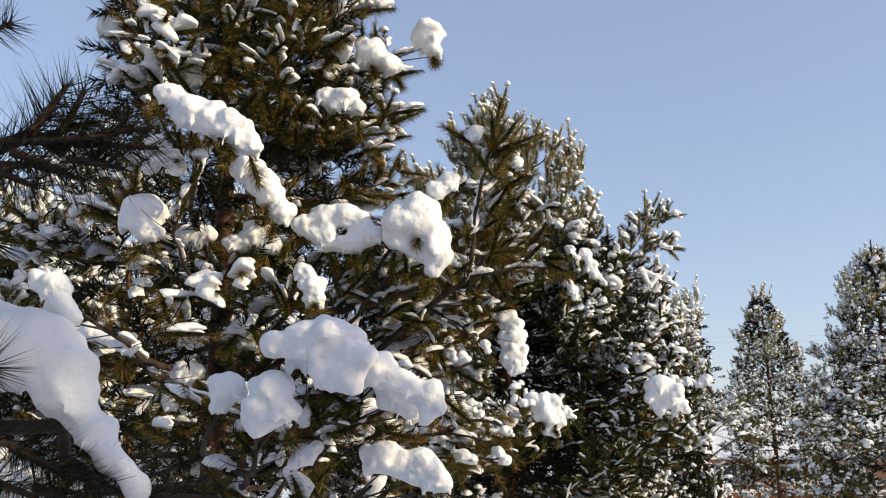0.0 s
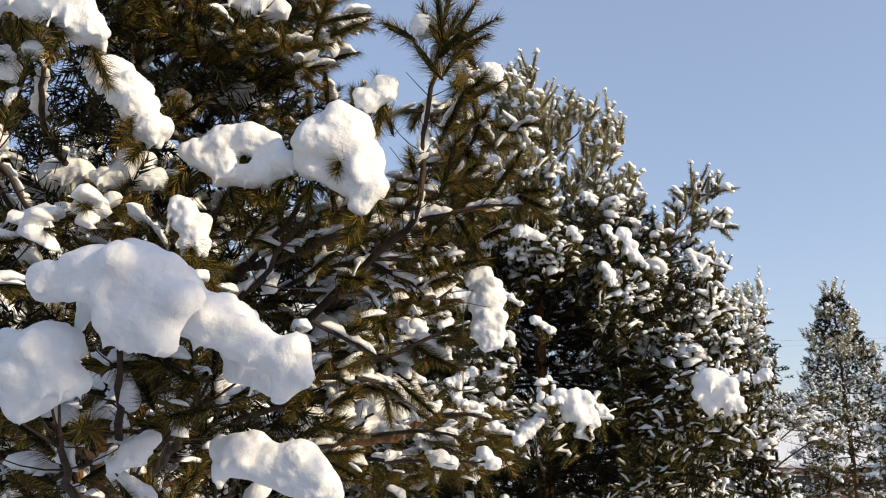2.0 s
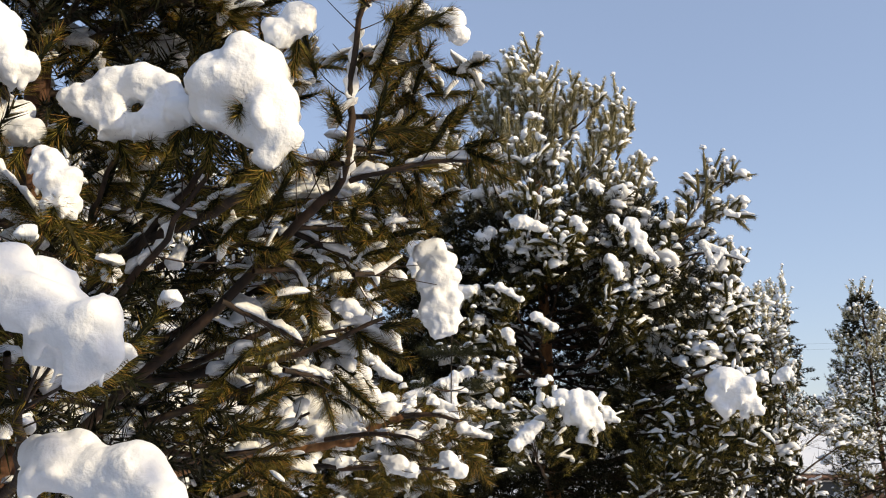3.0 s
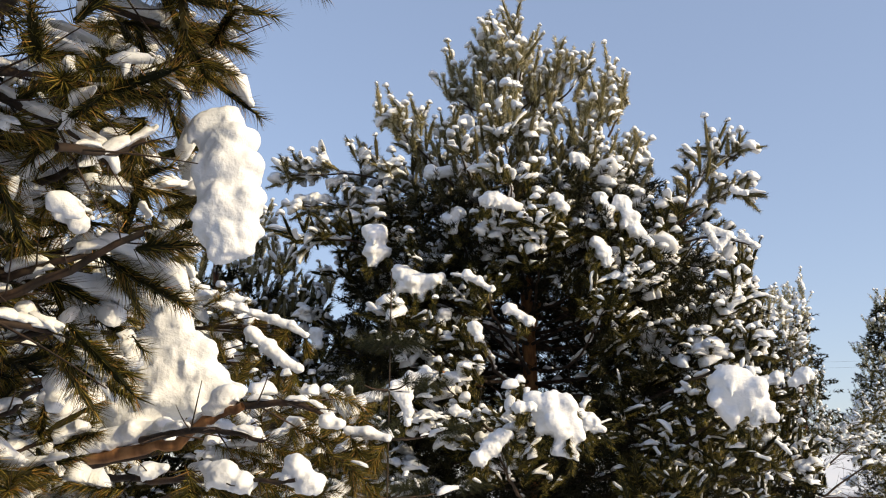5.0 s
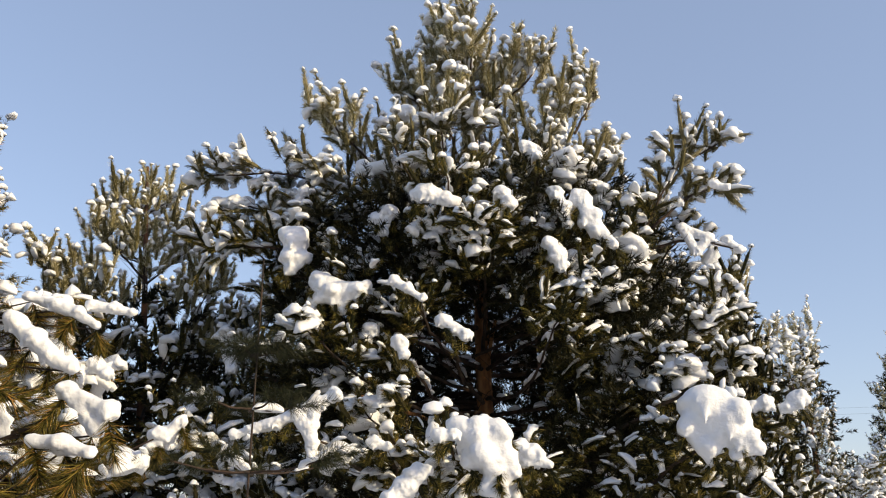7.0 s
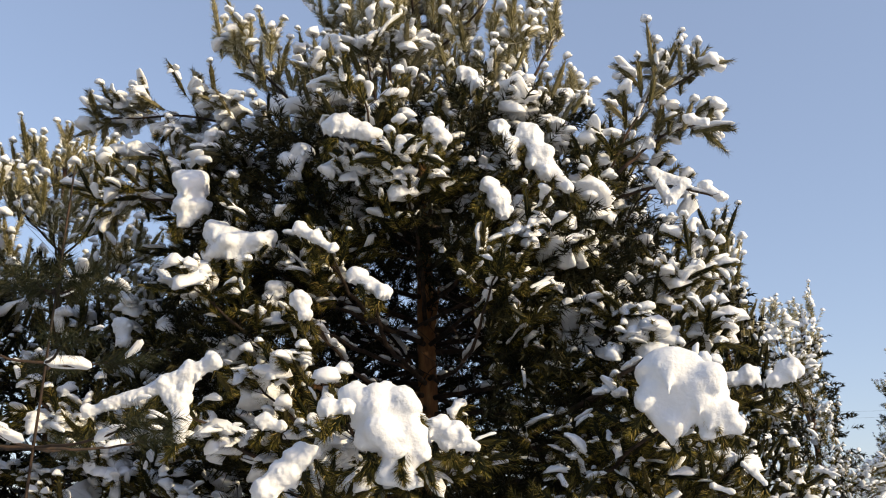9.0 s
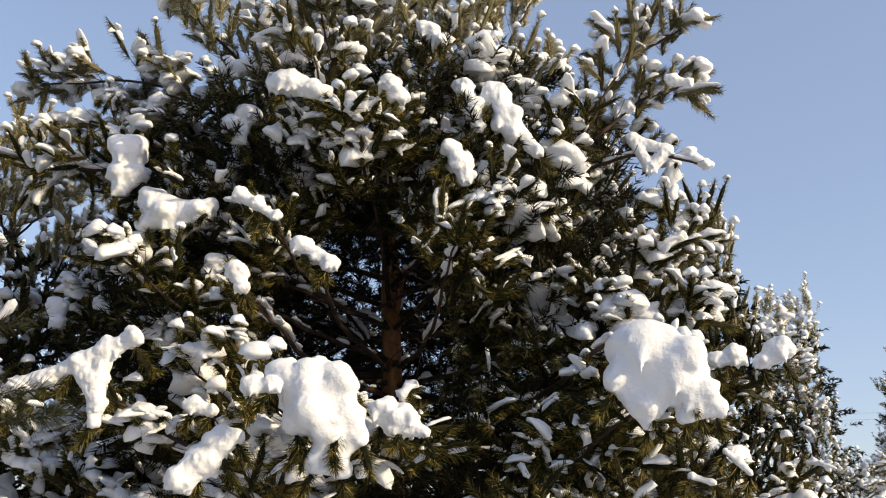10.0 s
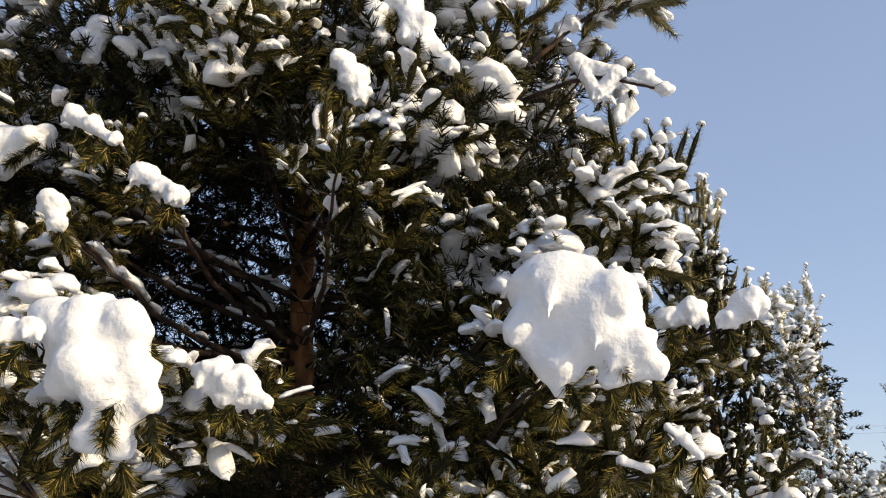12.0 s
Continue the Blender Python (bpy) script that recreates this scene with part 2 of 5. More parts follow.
class Pine:
    """Collects trunk, limbs, twigs, needle shoots and snow of one tree, then builds them."""

    def __init__(self, seed, base, top, bend, radius, lift=0.2, pad=0.5, pad_size=1.0, plate=0.35, long=1.0, trim=0.14, dust=0.6):
        self.rng = np.random.default_rng(seed)
        self.base, self.top = np.array(base, float), np.array(top, float)
        mid = (self.base + self.top) / 2 + np.array((bend[0], bend[1], 0))
        self.line = curve([self.base, mid, self.top], 24)
        self.radius, self.lift, self.pad, self.pad_size, self.plate, self.long, self.trim, self.dust = radius, lift, pad, pad_size, plate, long, trim, dust
        self.limbs, self.twigs, self.shoots, self.fringe, self.lobes, self.filler, self.pockets, self.calm, self.fans, self.thin = [], [], [], [], [], [], [], [], 0, (-9.0, 1.0)

    def on_trunk(self, z):
        zs = self.line[:, 2]
        return np.array([np.interp(z, zs, self.line[:, i]) for i in range(3)])

    def add_shoot(self, p, d, le, fan=-1):
        self.shoots.append((p, unit(np.asarray(d, float)), le * self.long, fan))

    def spray(self, p, d, length, lift):
        """A side twig with needle shoots at its end and along it."""
        r = self.rng
        d = unit(d)
        end = p + d * length + UP * lift * length * 0.5
        line = curve([p, p + d * length * 0.5 + UP * (-0.02) * length, end], 4)
        self.twigs.append((line, 0.0016 + 0.0026 * length, 0.0009))
        tip = unit(line[-1] - line[-2] + UP * lift * 0.15)
        self.fans += 1
        self.add_shoot(line[-1] - tip * 0.05, tip, r.uniform(0.12, 0.2), self.fans)
        if lift > 0.42:
            for u in np.arange(0.95, 0.1, -0.12 / max(length, 0.09)):
                for s in (-1, 1):
                    if r.random() < 0.5:
                        w = unit(np.cross(d, UP)) * s * 0.40 + d * 0.40 + UP * (0.8 + 0.35 * lift) + 0.16 * r.normal(size=3)
                        self.add_shoot(p + (end - p) * u, w, r.uniform(0.13, 0.26), self.fans)
            return
        for u in np.arange(0.95, 0.2, -0.085 / max(length, 0.09)):
            q = p + (end - p) * u
            for s in (-1, 1):
                if r.random() < 0.72:
                    w = unit(np.cross(d, UP)) * s * (1 - 0.5 * max(lift, 0)) + d * 0.75 + UP * (lift * 1.25 + r.normal(0, 0.28))
                    self.add_shoot(q, w, r.uniform(0.09, 0.18), self.fans)

    def dress(self, line, start=0.35, spread=0.34, lift=None, step=0.12, tip=True):
        """Sprays on both sides of a limb, from a part of its length on."""
        r = self.rng
        lift = self.lift if lift is None else lift
        seg = np.linalg.norm(np.diff(line, axis=0), axis=1)
        run = np.concatenate([[0], np.cumsum(seg)])
        total = run[-1]
        at = start * total
        while at < total:
            q = np.array([np.interp(at, run, line[:, i]) for i in range(3)])
            t2 = np.array([np.interp(min(at + 0.04, total), run, line[:, i]) for i in range(3)])
            t1 = np.array([np.interp(max(at - 0.04, 0), run, line[:, i]) for i in range(3)])
            d = unit(t2 - t1)
            u = (at - start * total) / max(total * (1 - start), 0.01)
            side = unit(np.cross(d, UP) + 1e-6)
            over = np.cross(side, d)
            for s in (-1, 1, 0):
                if s == 0 and r.random() > 0.45:
                    continue
                tilt = r.normal(0, 0.35)
                w = side * (s if s else r.normal(0, 0.3)) + over * (tilt if s else r.choice((-0.7, 0.9))) + d * r.uniform(0.5, 1.0)
                self.spray(q, w, spread * (1.05 - 0.7 * u) * r.uniform(0.55, 1.1), lift + r.normal(0, 0.12))
            at += step * r.uniform(0.8, 1.25)
        if tip:
            d = unit(line[-1] - line[-2] + UP * lift * 0.4)
            self.add_shoot(line[-1] - d * 0.03, d, r.uniform(0.13, 0.2))
            for k in range(4):
                self.add_shoot(line[-1] - d * 0.03, d + 0.75 * r.normal(size=3) * np.array((1, 1, 0.6)), r.uniform(0.09, 0.15))

    def limb(self, pts, r0=0.014, r1=0.004, dress=True, mat=None, **kw):
        pts = [np.array(q, float) for q in pts]
        if dress:
            last = pts[-1] - pts[-2]
            span = np.linalg.norm(last)
            pts[-1] = pts[-2] + last * (span - min(self.trim, 0.45 * span)) / span
        line = curve(pts, 4 + 4 * len(pts))
        gap = np.linalg.norm(line[-1] - line[0]) / len(line)
        line[1:-1] += self.rng.normal(0, min(0.006, 0.06 * gap), (len(line) - 2, 3))
        self.limbs.append((line, r0, r1, mat))
        if dress:
            self.dress(line, **kw)
        return line

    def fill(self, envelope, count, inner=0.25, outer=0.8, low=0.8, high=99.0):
        """Needle brushes inside the crown, whose dark colour stands in for its shade."""
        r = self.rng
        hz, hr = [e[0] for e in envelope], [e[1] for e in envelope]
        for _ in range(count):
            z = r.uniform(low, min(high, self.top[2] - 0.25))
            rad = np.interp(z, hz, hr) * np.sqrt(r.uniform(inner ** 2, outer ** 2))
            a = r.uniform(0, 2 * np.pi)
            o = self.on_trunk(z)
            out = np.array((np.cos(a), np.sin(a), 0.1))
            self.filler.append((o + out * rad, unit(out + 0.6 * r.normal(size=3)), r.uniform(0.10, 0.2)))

    def twig_shoot(self, a, b):
        a, b = np.array(a), np.array(b)
        self.fringe.append((a, unit(b - a), np.linalg.norm(b - a)))
        self.twigs.append((np.array([a, (a + b) / 2, b]), 0.004, 0.002))

    def bare(self, line, count):
        """Dead, needleless twigs near the trunk."""
        r = self.rng
        for _ in range(count):
            q = line[r.integers(1, len(line) - 1)]
            d = unit(r.normal(size=3) * np.array((1, 1, 0.6)))
            le = r.uniform(0.08, 0.3)
            mid = q + d * le * 0.5 + 0.02 * r.normal(size=3)
            end = q + d * le + 0.03 * r.normal(size=3) - UP * 0.02
            self.twigs.append((curve([q, mid, end], 5), 0.003, 0.0012))

    def whorls(self, z0, z1, gap, count, envelope, start=0.4, spread=0.34, bare=0, keep=None):
        """Rings of limbs that fill the crown out to the envelope, rows of (height, radius)."""
        r = self.rng
        hz, hr = [e[0] for e in envelope], [e[1] for e in envelope]
        z = z0
        while z < z1:
            f = (z - self.base[2]) / (self.top[2] - self.base[2])
            turn = r.uniform(0, 2 * np.pi)
            for k in range(count):
                az = turn + 2 * np.pi * (k + r.uniform(-0.3, 0.3)) / count
                zz = z + r.uniform(-0.4, 0.4) * gap
                reach = np.interp(zz, hz, hr) * r.uniform(0.78, 1.08)
                rise = reach * (0.08 + 0.9 * max(f - 0.45, 0) ** 0.8 + r.normal(0, 0.07))
                o = self.on_trunk(zz - rise)
                out = np.array((np.cos(az), np.sin(az), 0))
                end = np.array((*(self.on_trunk(zz)[:2]), zz)) + out * reach
                if keep and not keep(end):
                    continue
                mid = o + (end - o) * 0.55 - UP * reach * 0.10 + 0.05 * reach * r.normal(size=3)
                line = self.limb([o, mid, end], 0.005 + 0.006 * reach, 0.0035, start=start, spread=min(spread, 0.13 + reach * 0.3), lift=self.lift + 1.9 * max(f - 0.6, 0))
                if bare:
                    self.bare(line[: len(line) // 2 + 2], bare)
            z += gap * r.uniform(0.9, 1.1)

    def reach(self, lobes, rise=0.12, fringe=3, trunk_z=None):
        """A limb to the underside of a snow clump, and needles that show from under its rim."""
        r = self.rng
        c = np.array([l[:3] for l in lobes])
        w = np.array([l[3] for l in lobes])
        goal = c.mean(0) - UP * w.mean() * 0.5
        far = np.linalg.norm(goal[:2] - self.on_trunk(goal[2])[:2])
        o = self.on_trunk(trunk_z if trunk_z else goal[2] - rise * far)
        out = unit(goal - o)
        mid = o + (goal - o) * 0.55 - UP * 0.06 * far + 0.03 * far * r.normal(size=3)
        line = self.limb([o, mid, goal + UP * 0.01], 0.007 + 0.006 * far, 0.005, start=0.75, spread=0.18)
        for l in lobes:
            q = np.array(l[:3]) - UP * l[3] * 0.75
            if len(lobes) < 5:
                self.twigs.append((curve([line[-3], (line[-3] + q) / 2, q], 4), 0.004, 0.002))
            for _ in range(fringe if len(lobes) < 5 else min(fringe, 1)):
                side = unit(r.normal(size=3) * np.array((1, 1, 0)))
                d = unit(side - UP * r.uniform(1.0, 2.2))
                self.add_bare_shoot(q + side * l[3] * 0.3 - UP * l[3] * 0.15, d, r.uniform(0.05, 0.1))
        return line

    def add_bare_shoot(self, p, d, le):
        self.fringe.append((p, d, le))

    def settle(self, cap, cell, back):
        """Thins crowded shoots, frees the heaps of snow, and lays snow on the shoots that lie open to the sky."""
        r = self.rng
        self.pads, self.crumbs = [], []
        s = self.shoots
        if not s:
            return
        order = r.permutation(len(s))
        seen, kept = {}, []
        for i in order:
            p, d, le, fan = s[i]
            key = tuple(np.floor((p + d * le * 0.5) / cell).astype(int))
            if p[2] < self.thin[0] and r.random() > self.thin[1]:
                continue
            if seen.get(key, 0) < cap:
                seen[key] = seen.get(key, 0) + 1
                kept.append(s[i])
        mid = np.array([p + d * le * 0.6 for p, d, le, fan in kept])
        ok = np.ones(len(kept), bool)
        for x, y, z, rad, side in self.lobes:
            c = np.array((x, y, z))
            out = unit((c - self.on_trunk(z)) * np.array((1, 1, 0)))
            v = mid - c
            along = v @ out
            off = np.linalg.norm(v - along[:, None] * out, axis=1)
            for face in ({0.35, side}):
                face = unit(np.array((face, -1.0, -0.1)))
                ahead = v @ face
                wide = np.linalg.norm(v - ahead[:, None] * face, axis=1)
                ok &= ~((ahead > 0) & (ahead < 0.5) & (wide < rad * 1.05 + 0.045))
            ok &= ~((np.linalg.norm(v, axis=1) < rad * 1.3 + 0.05) | ((along > 0) & (along < 0.7) & (off < rad * 1.15)))
        for c, half in self.pockets:
            ok &= (((mid - np.array(c)) / np.array(half)) ** 2).sum(1) > 1
        self.filler = [q for q in self.filler if all((((q[0] - np.array(c)) / np.array(half)) ** 2).sum() > 1 for c, half in self.pockets)]
        kept = [k for k, o in zip(kept, ok) if o]
        self.shoots = kept
        # open sky above each shoot
        mid = np.array([p + d * le * 0.6 for p, d, le, fan in kept])
        column = {}
        keys = np.floor(mid[:, :2] / 0.11).astype(int)
        for i, k in enumerate(map(tuple, keys)):
            column.setdefault(k, []).append(mid[i, 2])
        column = {k: np.array(sorted(v)) for k, v in column.items()}
        self.pads, self.crumbs, plates = [], [], {}
        laden = r.random(self.fans + 2)
        self.shoots = [(p, d, le, 0) for p, d, le, fan in kept]
        for i, (p, d, le, fan) in enumerate(kept):
            if p[1] > back + 0.2:
                continue
            zs = column[tuple(keys[i])]
            above = ((zs > mid[i, 2] + 0.04) & (zs < mid[i, 2] + 0.9)).sum()
            drift = 0.85 + 1.1 * noise.noise(Vector(mid[i] * 2.3 + 17))
            calm = any((((mid[i] - np.array(c)) / np.array(half)) ** 2).sum() < 1 for c, half in self.calm)
            load = self.pad * (1.9 if d[2] > 0.72 else 1.0) * (1.35 if mid[i, 2] > 0.58 * self.top[2] else 1.0) * drift * (1.25 if above < 3 else 0.7 if above < 7 else 0.25)
            if laden[fan] > (0.55 if calm else load) or r.random() > 0.88:
                if r.random() < self.dust:
                    k = r.lognormal(0, 0.35)
                    self.crumbs.append((p + d * le * r.uniform(0.3, 0.9) + UP * 0.022 + 0.010 * r.normal(size=3), d + 0.5 * r.normal(size=3), 0.028 * k, 0.011 * k, 0.008 * k))
                continue
            if calm:
                k = self.pad_size * r.uniform(0.4, 0.75)
                fan = -1
            else:
                k = self.pad_size * r.lognormal(0, 0.28)
            if d[2] > 0.72:
                self.pads.append((p + d * (le + 0.010), np.array((r.normal(), r.normal(), 0.1)), 0.022 * k, 0.022 * k, 0.018 * k))
                if r.random() < 0.6:
                    self.pads.append((p + d * le * r.uniform(0.2, 0.8) + 0.018 * np.array((r.normal(), r.normal(), 0)), d + 0.4 * r.normal(size=3), 0.032 * k, 0.016 * k, 0.014 * k))
            else:
                flat = unit(d * np.array((1, 1, 0.5)))
                self.shoots[i] = (p, d, le, 1)
                for lump in range(1 + (r.random() < 0.4)):
                    m = k * r.lognormal(0, 0.22)
                    at = r.uniform(0.35, 0.75)
                    self.pads.append((p + d * le * at + UP * 0.020 * k + 0.008 * r.normal(size=3), unit(d * np.array((1, 1, 0.8)) + 0.28 * r.normal(size=3)), le * r.uniform(0.24, 0.46), 0.026 * m, 0.019 * m))
                if r.random() < 0.22:
                    self.pads.append((p + d * le * r.uniform(0.5, 0.95) - UP * 0.012 * k, unit(d * 0.7 - UP * r.uniform(0.2, 1)), 0.042 * k, 0.025 * k, 0.021 * k))
                plates.setdefault(fan, []).append((p + d * le * 0.5, flat))
        for fan, held in plates.items():
            if fan >= 0 and len(held) > 2 and r.random() < self.plate:
                k = self.pad_size * r.lognormal(0, 0.25)
                at = np.mean([h[0] for h in held], 0)
                for q, way in held[:6]:
                    m = k * r.uniform(0.7, 1.25)
                    self.pads.append((at + (q - at) * 0.7 + UP * 0.016 * k + 0.01 * r.normal(size=3), way + 0.35 * r.normal(size=3), 0.052 * m, 0.040 * m, 0.027 * m))
                self.pads.append((at - UP * 0.02 * k, held[0][1] - UP * 0.6, 0.05 * k, 0.04 * k, 0.03 * k))
        for line, r0, r1, m in self.limbs:
            for q, q2 in zip(line[2:-1], line[3:]):
                if r.random() < self.pad * 0.35:
                    k = self.pad_size * r.uniform(0.5, 1.2)
                    self.pads.append((q + UP * (r0 + 0.004), q2 - q, 0.05 * k, 0.020 * k, 0.016 * k))

    def build(self, label, group, per, length, width, mat, bark=None, cap=3, fine=True, snow=(7, 8), cell=0.10, frost=99.0, hoar=99.0, flare=50, core=0.3, back=99.0, floor=-9.0):
        rng = self.rng
        self.settle(cap, cell, back)
        rear = [q for q in self.shoots if q[0][1] > back or q[0][2] < floor]
        ahead = [q for q in self.shoots if q[0][1] <= back and q[0][2] >= floor]
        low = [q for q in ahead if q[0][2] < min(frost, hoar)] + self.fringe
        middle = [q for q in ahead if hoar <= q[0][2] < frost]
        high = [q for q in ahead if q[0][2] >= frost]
        bark = bark or BARK
        thing = new("pine_tree")
        thing.location = self.base
        tagged(thing, label, "pine tree", group)
        line = self.line.copy()
        v, f = tube(line, self.radius, min(0.012, 0.4 * self.radius), 12, 0.05, rng)
        part("trunk", mesh_from("trunk", v, f, bark, True), thing, "scaly red-brown bark")
        for ln, r0, r1, m in self.limbs:
            v, f = tube(ln, r0, r1, 7 if fine else 5, 0.06, rng)
            part("limb", mesh_from("limb", v, f, m or TWIG, True), thing)
        vs, fs, base = [], [], 0
        for ln, r0, r1 in self.twigs:
            v, f = tube(ln if fine else ln[[0, -1]], r0, r1, 4 if fine else 3, 0.0, rng)
            vs.append(v)
            fs.append(f + base)
            base += len(v)
        if vs:
            part("twigwork", mesh_from("twigwork", np.concatenate(vs), np.concatenate(fs), TWIG, True), thing, "thin brown twigs", "stuff")
        part("crown", needles_mesh(low, per, length, width, mat, rng, flare), thing, "brushes of long thin pine needles", "stuff")
        if rear:
            part("crown_back", needles_mesh(rear, int(per * 0.3), length, width * 2.4, mat, rng, flare), thing, "needle brushes turned away", "stuff")
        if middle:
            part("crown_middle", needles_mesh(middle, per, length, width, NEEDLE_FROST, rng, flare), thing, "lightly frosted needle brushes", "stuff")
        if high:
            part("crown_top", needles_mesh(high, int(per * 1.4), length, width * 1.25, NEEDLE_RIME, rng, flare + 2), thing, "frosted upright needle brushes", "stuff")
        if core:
            part("inner_needles", cores_mesh(low + rear, core * length, NEEDLE_CORE, rng), thing, "close-packed inner needles, coloured dark for shade within the brush", "stuff")
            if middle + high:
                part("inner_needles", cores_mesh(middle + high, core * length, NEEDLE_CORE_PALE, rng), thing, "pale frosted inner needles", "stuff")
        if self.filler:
            part("inner_crown", needles_mesh(self.filler, 36 if fine else 24, length * 1.3, 0.0068 if fine else 0.018, NEEDLE_DARK, rng), thing, "needle brushes coloured dark for the shade inside the crown", "stuff")
        if self.pads:
            cover = new("snow_cover", pads_mesh(self.pads, SNOW, rng, *(snow if fine else (5, 6))))
            tagged(cover, "ragged pads of white snow lying along pine shoots", "snow", "snow on the pines", "stuff")
        if self.crumbs and fine:
            dusting = new("snow_dusting", pads_mesh(self.crumbs, SNOW, rng, 5, 5))
            tagged(dusting, "small crumbs of snow caught among pine needles", "snow", "snow on the pines", "stuff")
        return thing


CLUMPS = []


def clump(pine, *lobes, voxel=0.010, fringe=1, limb=True, side=0.35, **kw):
    """A heap of snow made of melted-together lobes, rows of (x, y, z, radius), with the limb that bears it."""
    r = np.random.default_rng(len(CLUMPS) + 11)
    bm = bmesh.new()

    def ball(c, rad, flat):
        m = Matrix.Translation(c) @ Matrix.Diagonal((rad, rad, rad * flat, 1))
        bmesh.ops.create_icosphere(bm, subdivisions=2, radius=1, matrix=m)

    lobes = [(x, y, z, rad * 1.1) for x, y, z, rad in lobes]
    for x, y, z, rad in lobes:
        ball((x, y, z), rad, 0.9)
        for _ in range(5):
            d = unit(r.normal(size=3) * np.array((1, 1, 0.6)) + UP * 0.15)
            k = rad * r.uniform(0.45, 0.68)
            ball((x + d[0] * rad * 0.68, y + d[1] * rad * 0.68, z + d[2] * rad * 0.6), k, 0.9)
        for _ in range(10):
            d = unit(r.normal(size=3) * np.array((1, 1, 0.5)) - UP * 0.75)
            k = rad * r.uniform(0.16, 0.30)
            ball((x + d[0] * rad * 0.95, y + d[1] * rad * 0.95, z + d[2] * rad * 0.82), k, 1.0)
        for _ in range(5):
            a = r.uniform(0, 2 * np.pi)
            d = r.uniform(0.45, 0.92) * np.array((np.cos(a), np.sin(a)))
            k = rad * r.uniform(0.16, 0.30)
            drop = r.uniform(0.10, 0.22)
            for s in range(4):
                ball((x + d[0] * rad * (1 + 0.05 * s), y + d[1] * rad * (1 + 0.05 * s), z - rad * (0.42 + drop * s)), k * (1 - 0.17 * s), 1.2)
    ls = [np.array(l) for l in lobes]
    for i in range(1, len(ls)):
        a = ls[i]
        for b in sorted(ls[:i], key=lambda q: np.linalg.norm(q[:3] - a[:3]))[:2]:
            gap = np.linalg.norm(a[:3] - b[:3])
            many = max(1, int(gap / (0.6 * min(a[3], b[3]))))
            for k in range(1, many + 1):
                c = a + (b - a) * k / (many + 1)
                ball(c[:3] - UP * 0.1 * c[3], c[3] * 0.85, 0.9)
    pine.lobes += [(*l, side) for l in lobes]
    me = bpy.data.meshes.new("snow_clump")
    bm.to_mesh(me)
    bm.free()
    me.materials.append(SNOW)
    ob = new("snow_clump", me)
    tagged(ob, "rounded heap of fresh white snow bending a pine bough", "snow", "snow heaps on the pines")
    rm = ob.modifiers.new("melt", "REMESH")
    size = max(l[3] for l in lobes)
    rm.mode, rm.voxel_size, rm.use_smooth_shade = "VOXEL", max(0.0045, min(voxel, size * 0.11)), True
    sm = ob.modifiers.new("soften", "SMOOTH")
    sm.factor, sm.iterations = 0.5, 5
    CLUMPS.append(ob)
    if limb:
        pine.reach(lobes, fringe=fringe, **kw)
    return ob


def settle_snow(heaps):
    """Turns the melted heaps into plain meshes with small rounded swellings and a crumbly skin."""
    bpy.context.view_layer.update()
    deps = bpy.context.evaluated_depsgraph_get()
    made = [(ob, bpy.data.meshes.new_from_object(ob.evaluated_get(deps))) for ob in heaps]
    for ob, me in made:
        ob.modifiers.clear()
        old = ob.data
        co, no = np.empty(len(me.vertices) * 3, np.float32), np.empty(len(me.vertices) * 3, np.float32)
        me.vertices.foreach_get("co", co)
        me.vertex_normals.foreach_get("vector", no)
        co, no = co.reshape(-1, 3), no.reshape(-1, 3)
        size = min(1.0, float(np.ptp(co[:, 2])) / 0.16)
        k = size * (0.006 * rough_field(co, 13) + 0.005 * (np.abs(rough_field(co, 24, 3)) - 0.3) + 0.002 * (np.abs(rough_field(co, 55, 4)) - 0.3)) + 0.0016 * rough_field(co, 95, 5)
        me.vertices.foreach_set("co", (co + no * k[:, None]).astype(np.float32).ravel())
        me.update()
        me.polygons.foreach_set("use_smooth", np.full(len(me.polygons), True))
        ob.data = me
        me.name = ob.name
        bpy.data.meshes.remove(old)


# ---- ground ----
def ground_sheet():
    n, size = 150, 900.0
    g = np.linspace(-1, 1, n)
    g = np.sign(g) * np.abs(g) ** 3 * size
    x, y = np.meshgrid(g, g + 5)
    z = np.array([[0.18 * noise.noise(Vector((a * 0.22, b * 0.22, 0))) + 0.05 * noise.noise(Vector((a * 1.1, b * 1.1, 3))) for a, b in zip(ra, rb)] for ra, rb in zip(x, y)])
    z[np.hypot(x, y) > 120] *= 0.3
    v = np.stack([x, y, z - 0.05], -1).reshape(-1, 3)
    i = np.arange(n - 1)[:, None] * n + np.arange(n - 1)[None, :]
    f = np.stack([i, i + 1, i + n + 1, i + n], -1).reshape(-1, 4)
    return tagged(new("ground", mesh_from("ground", v, f, GROUND_SNOW, True)), "deep untouched snow over the whole ground", "ground", kind="structure")


ground_sheet()


# ---- the tall pine beside the path ----
A = Pine(3, (-0.86, 3.36, -0.1), (-0.95, 3.36, 4.9), (0.06, 0.0), 0.055, lift=0.12, pad=1.1, pad_size=0.74, plate=0.6)
A.calm.append(((0.15, 3.1, 2.35), (0.4, 0.5, 0.55)))
AE = [(1.0, 0.95), (2.0, 0.95), (2.6, 0.85), (3.2, 0.75), (3.8, 0.6), (4.4, 0.35), (4.8, 0.1)]
A.thin = (2.3, 0.4)
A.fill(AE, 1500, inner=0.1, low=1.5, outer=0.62)
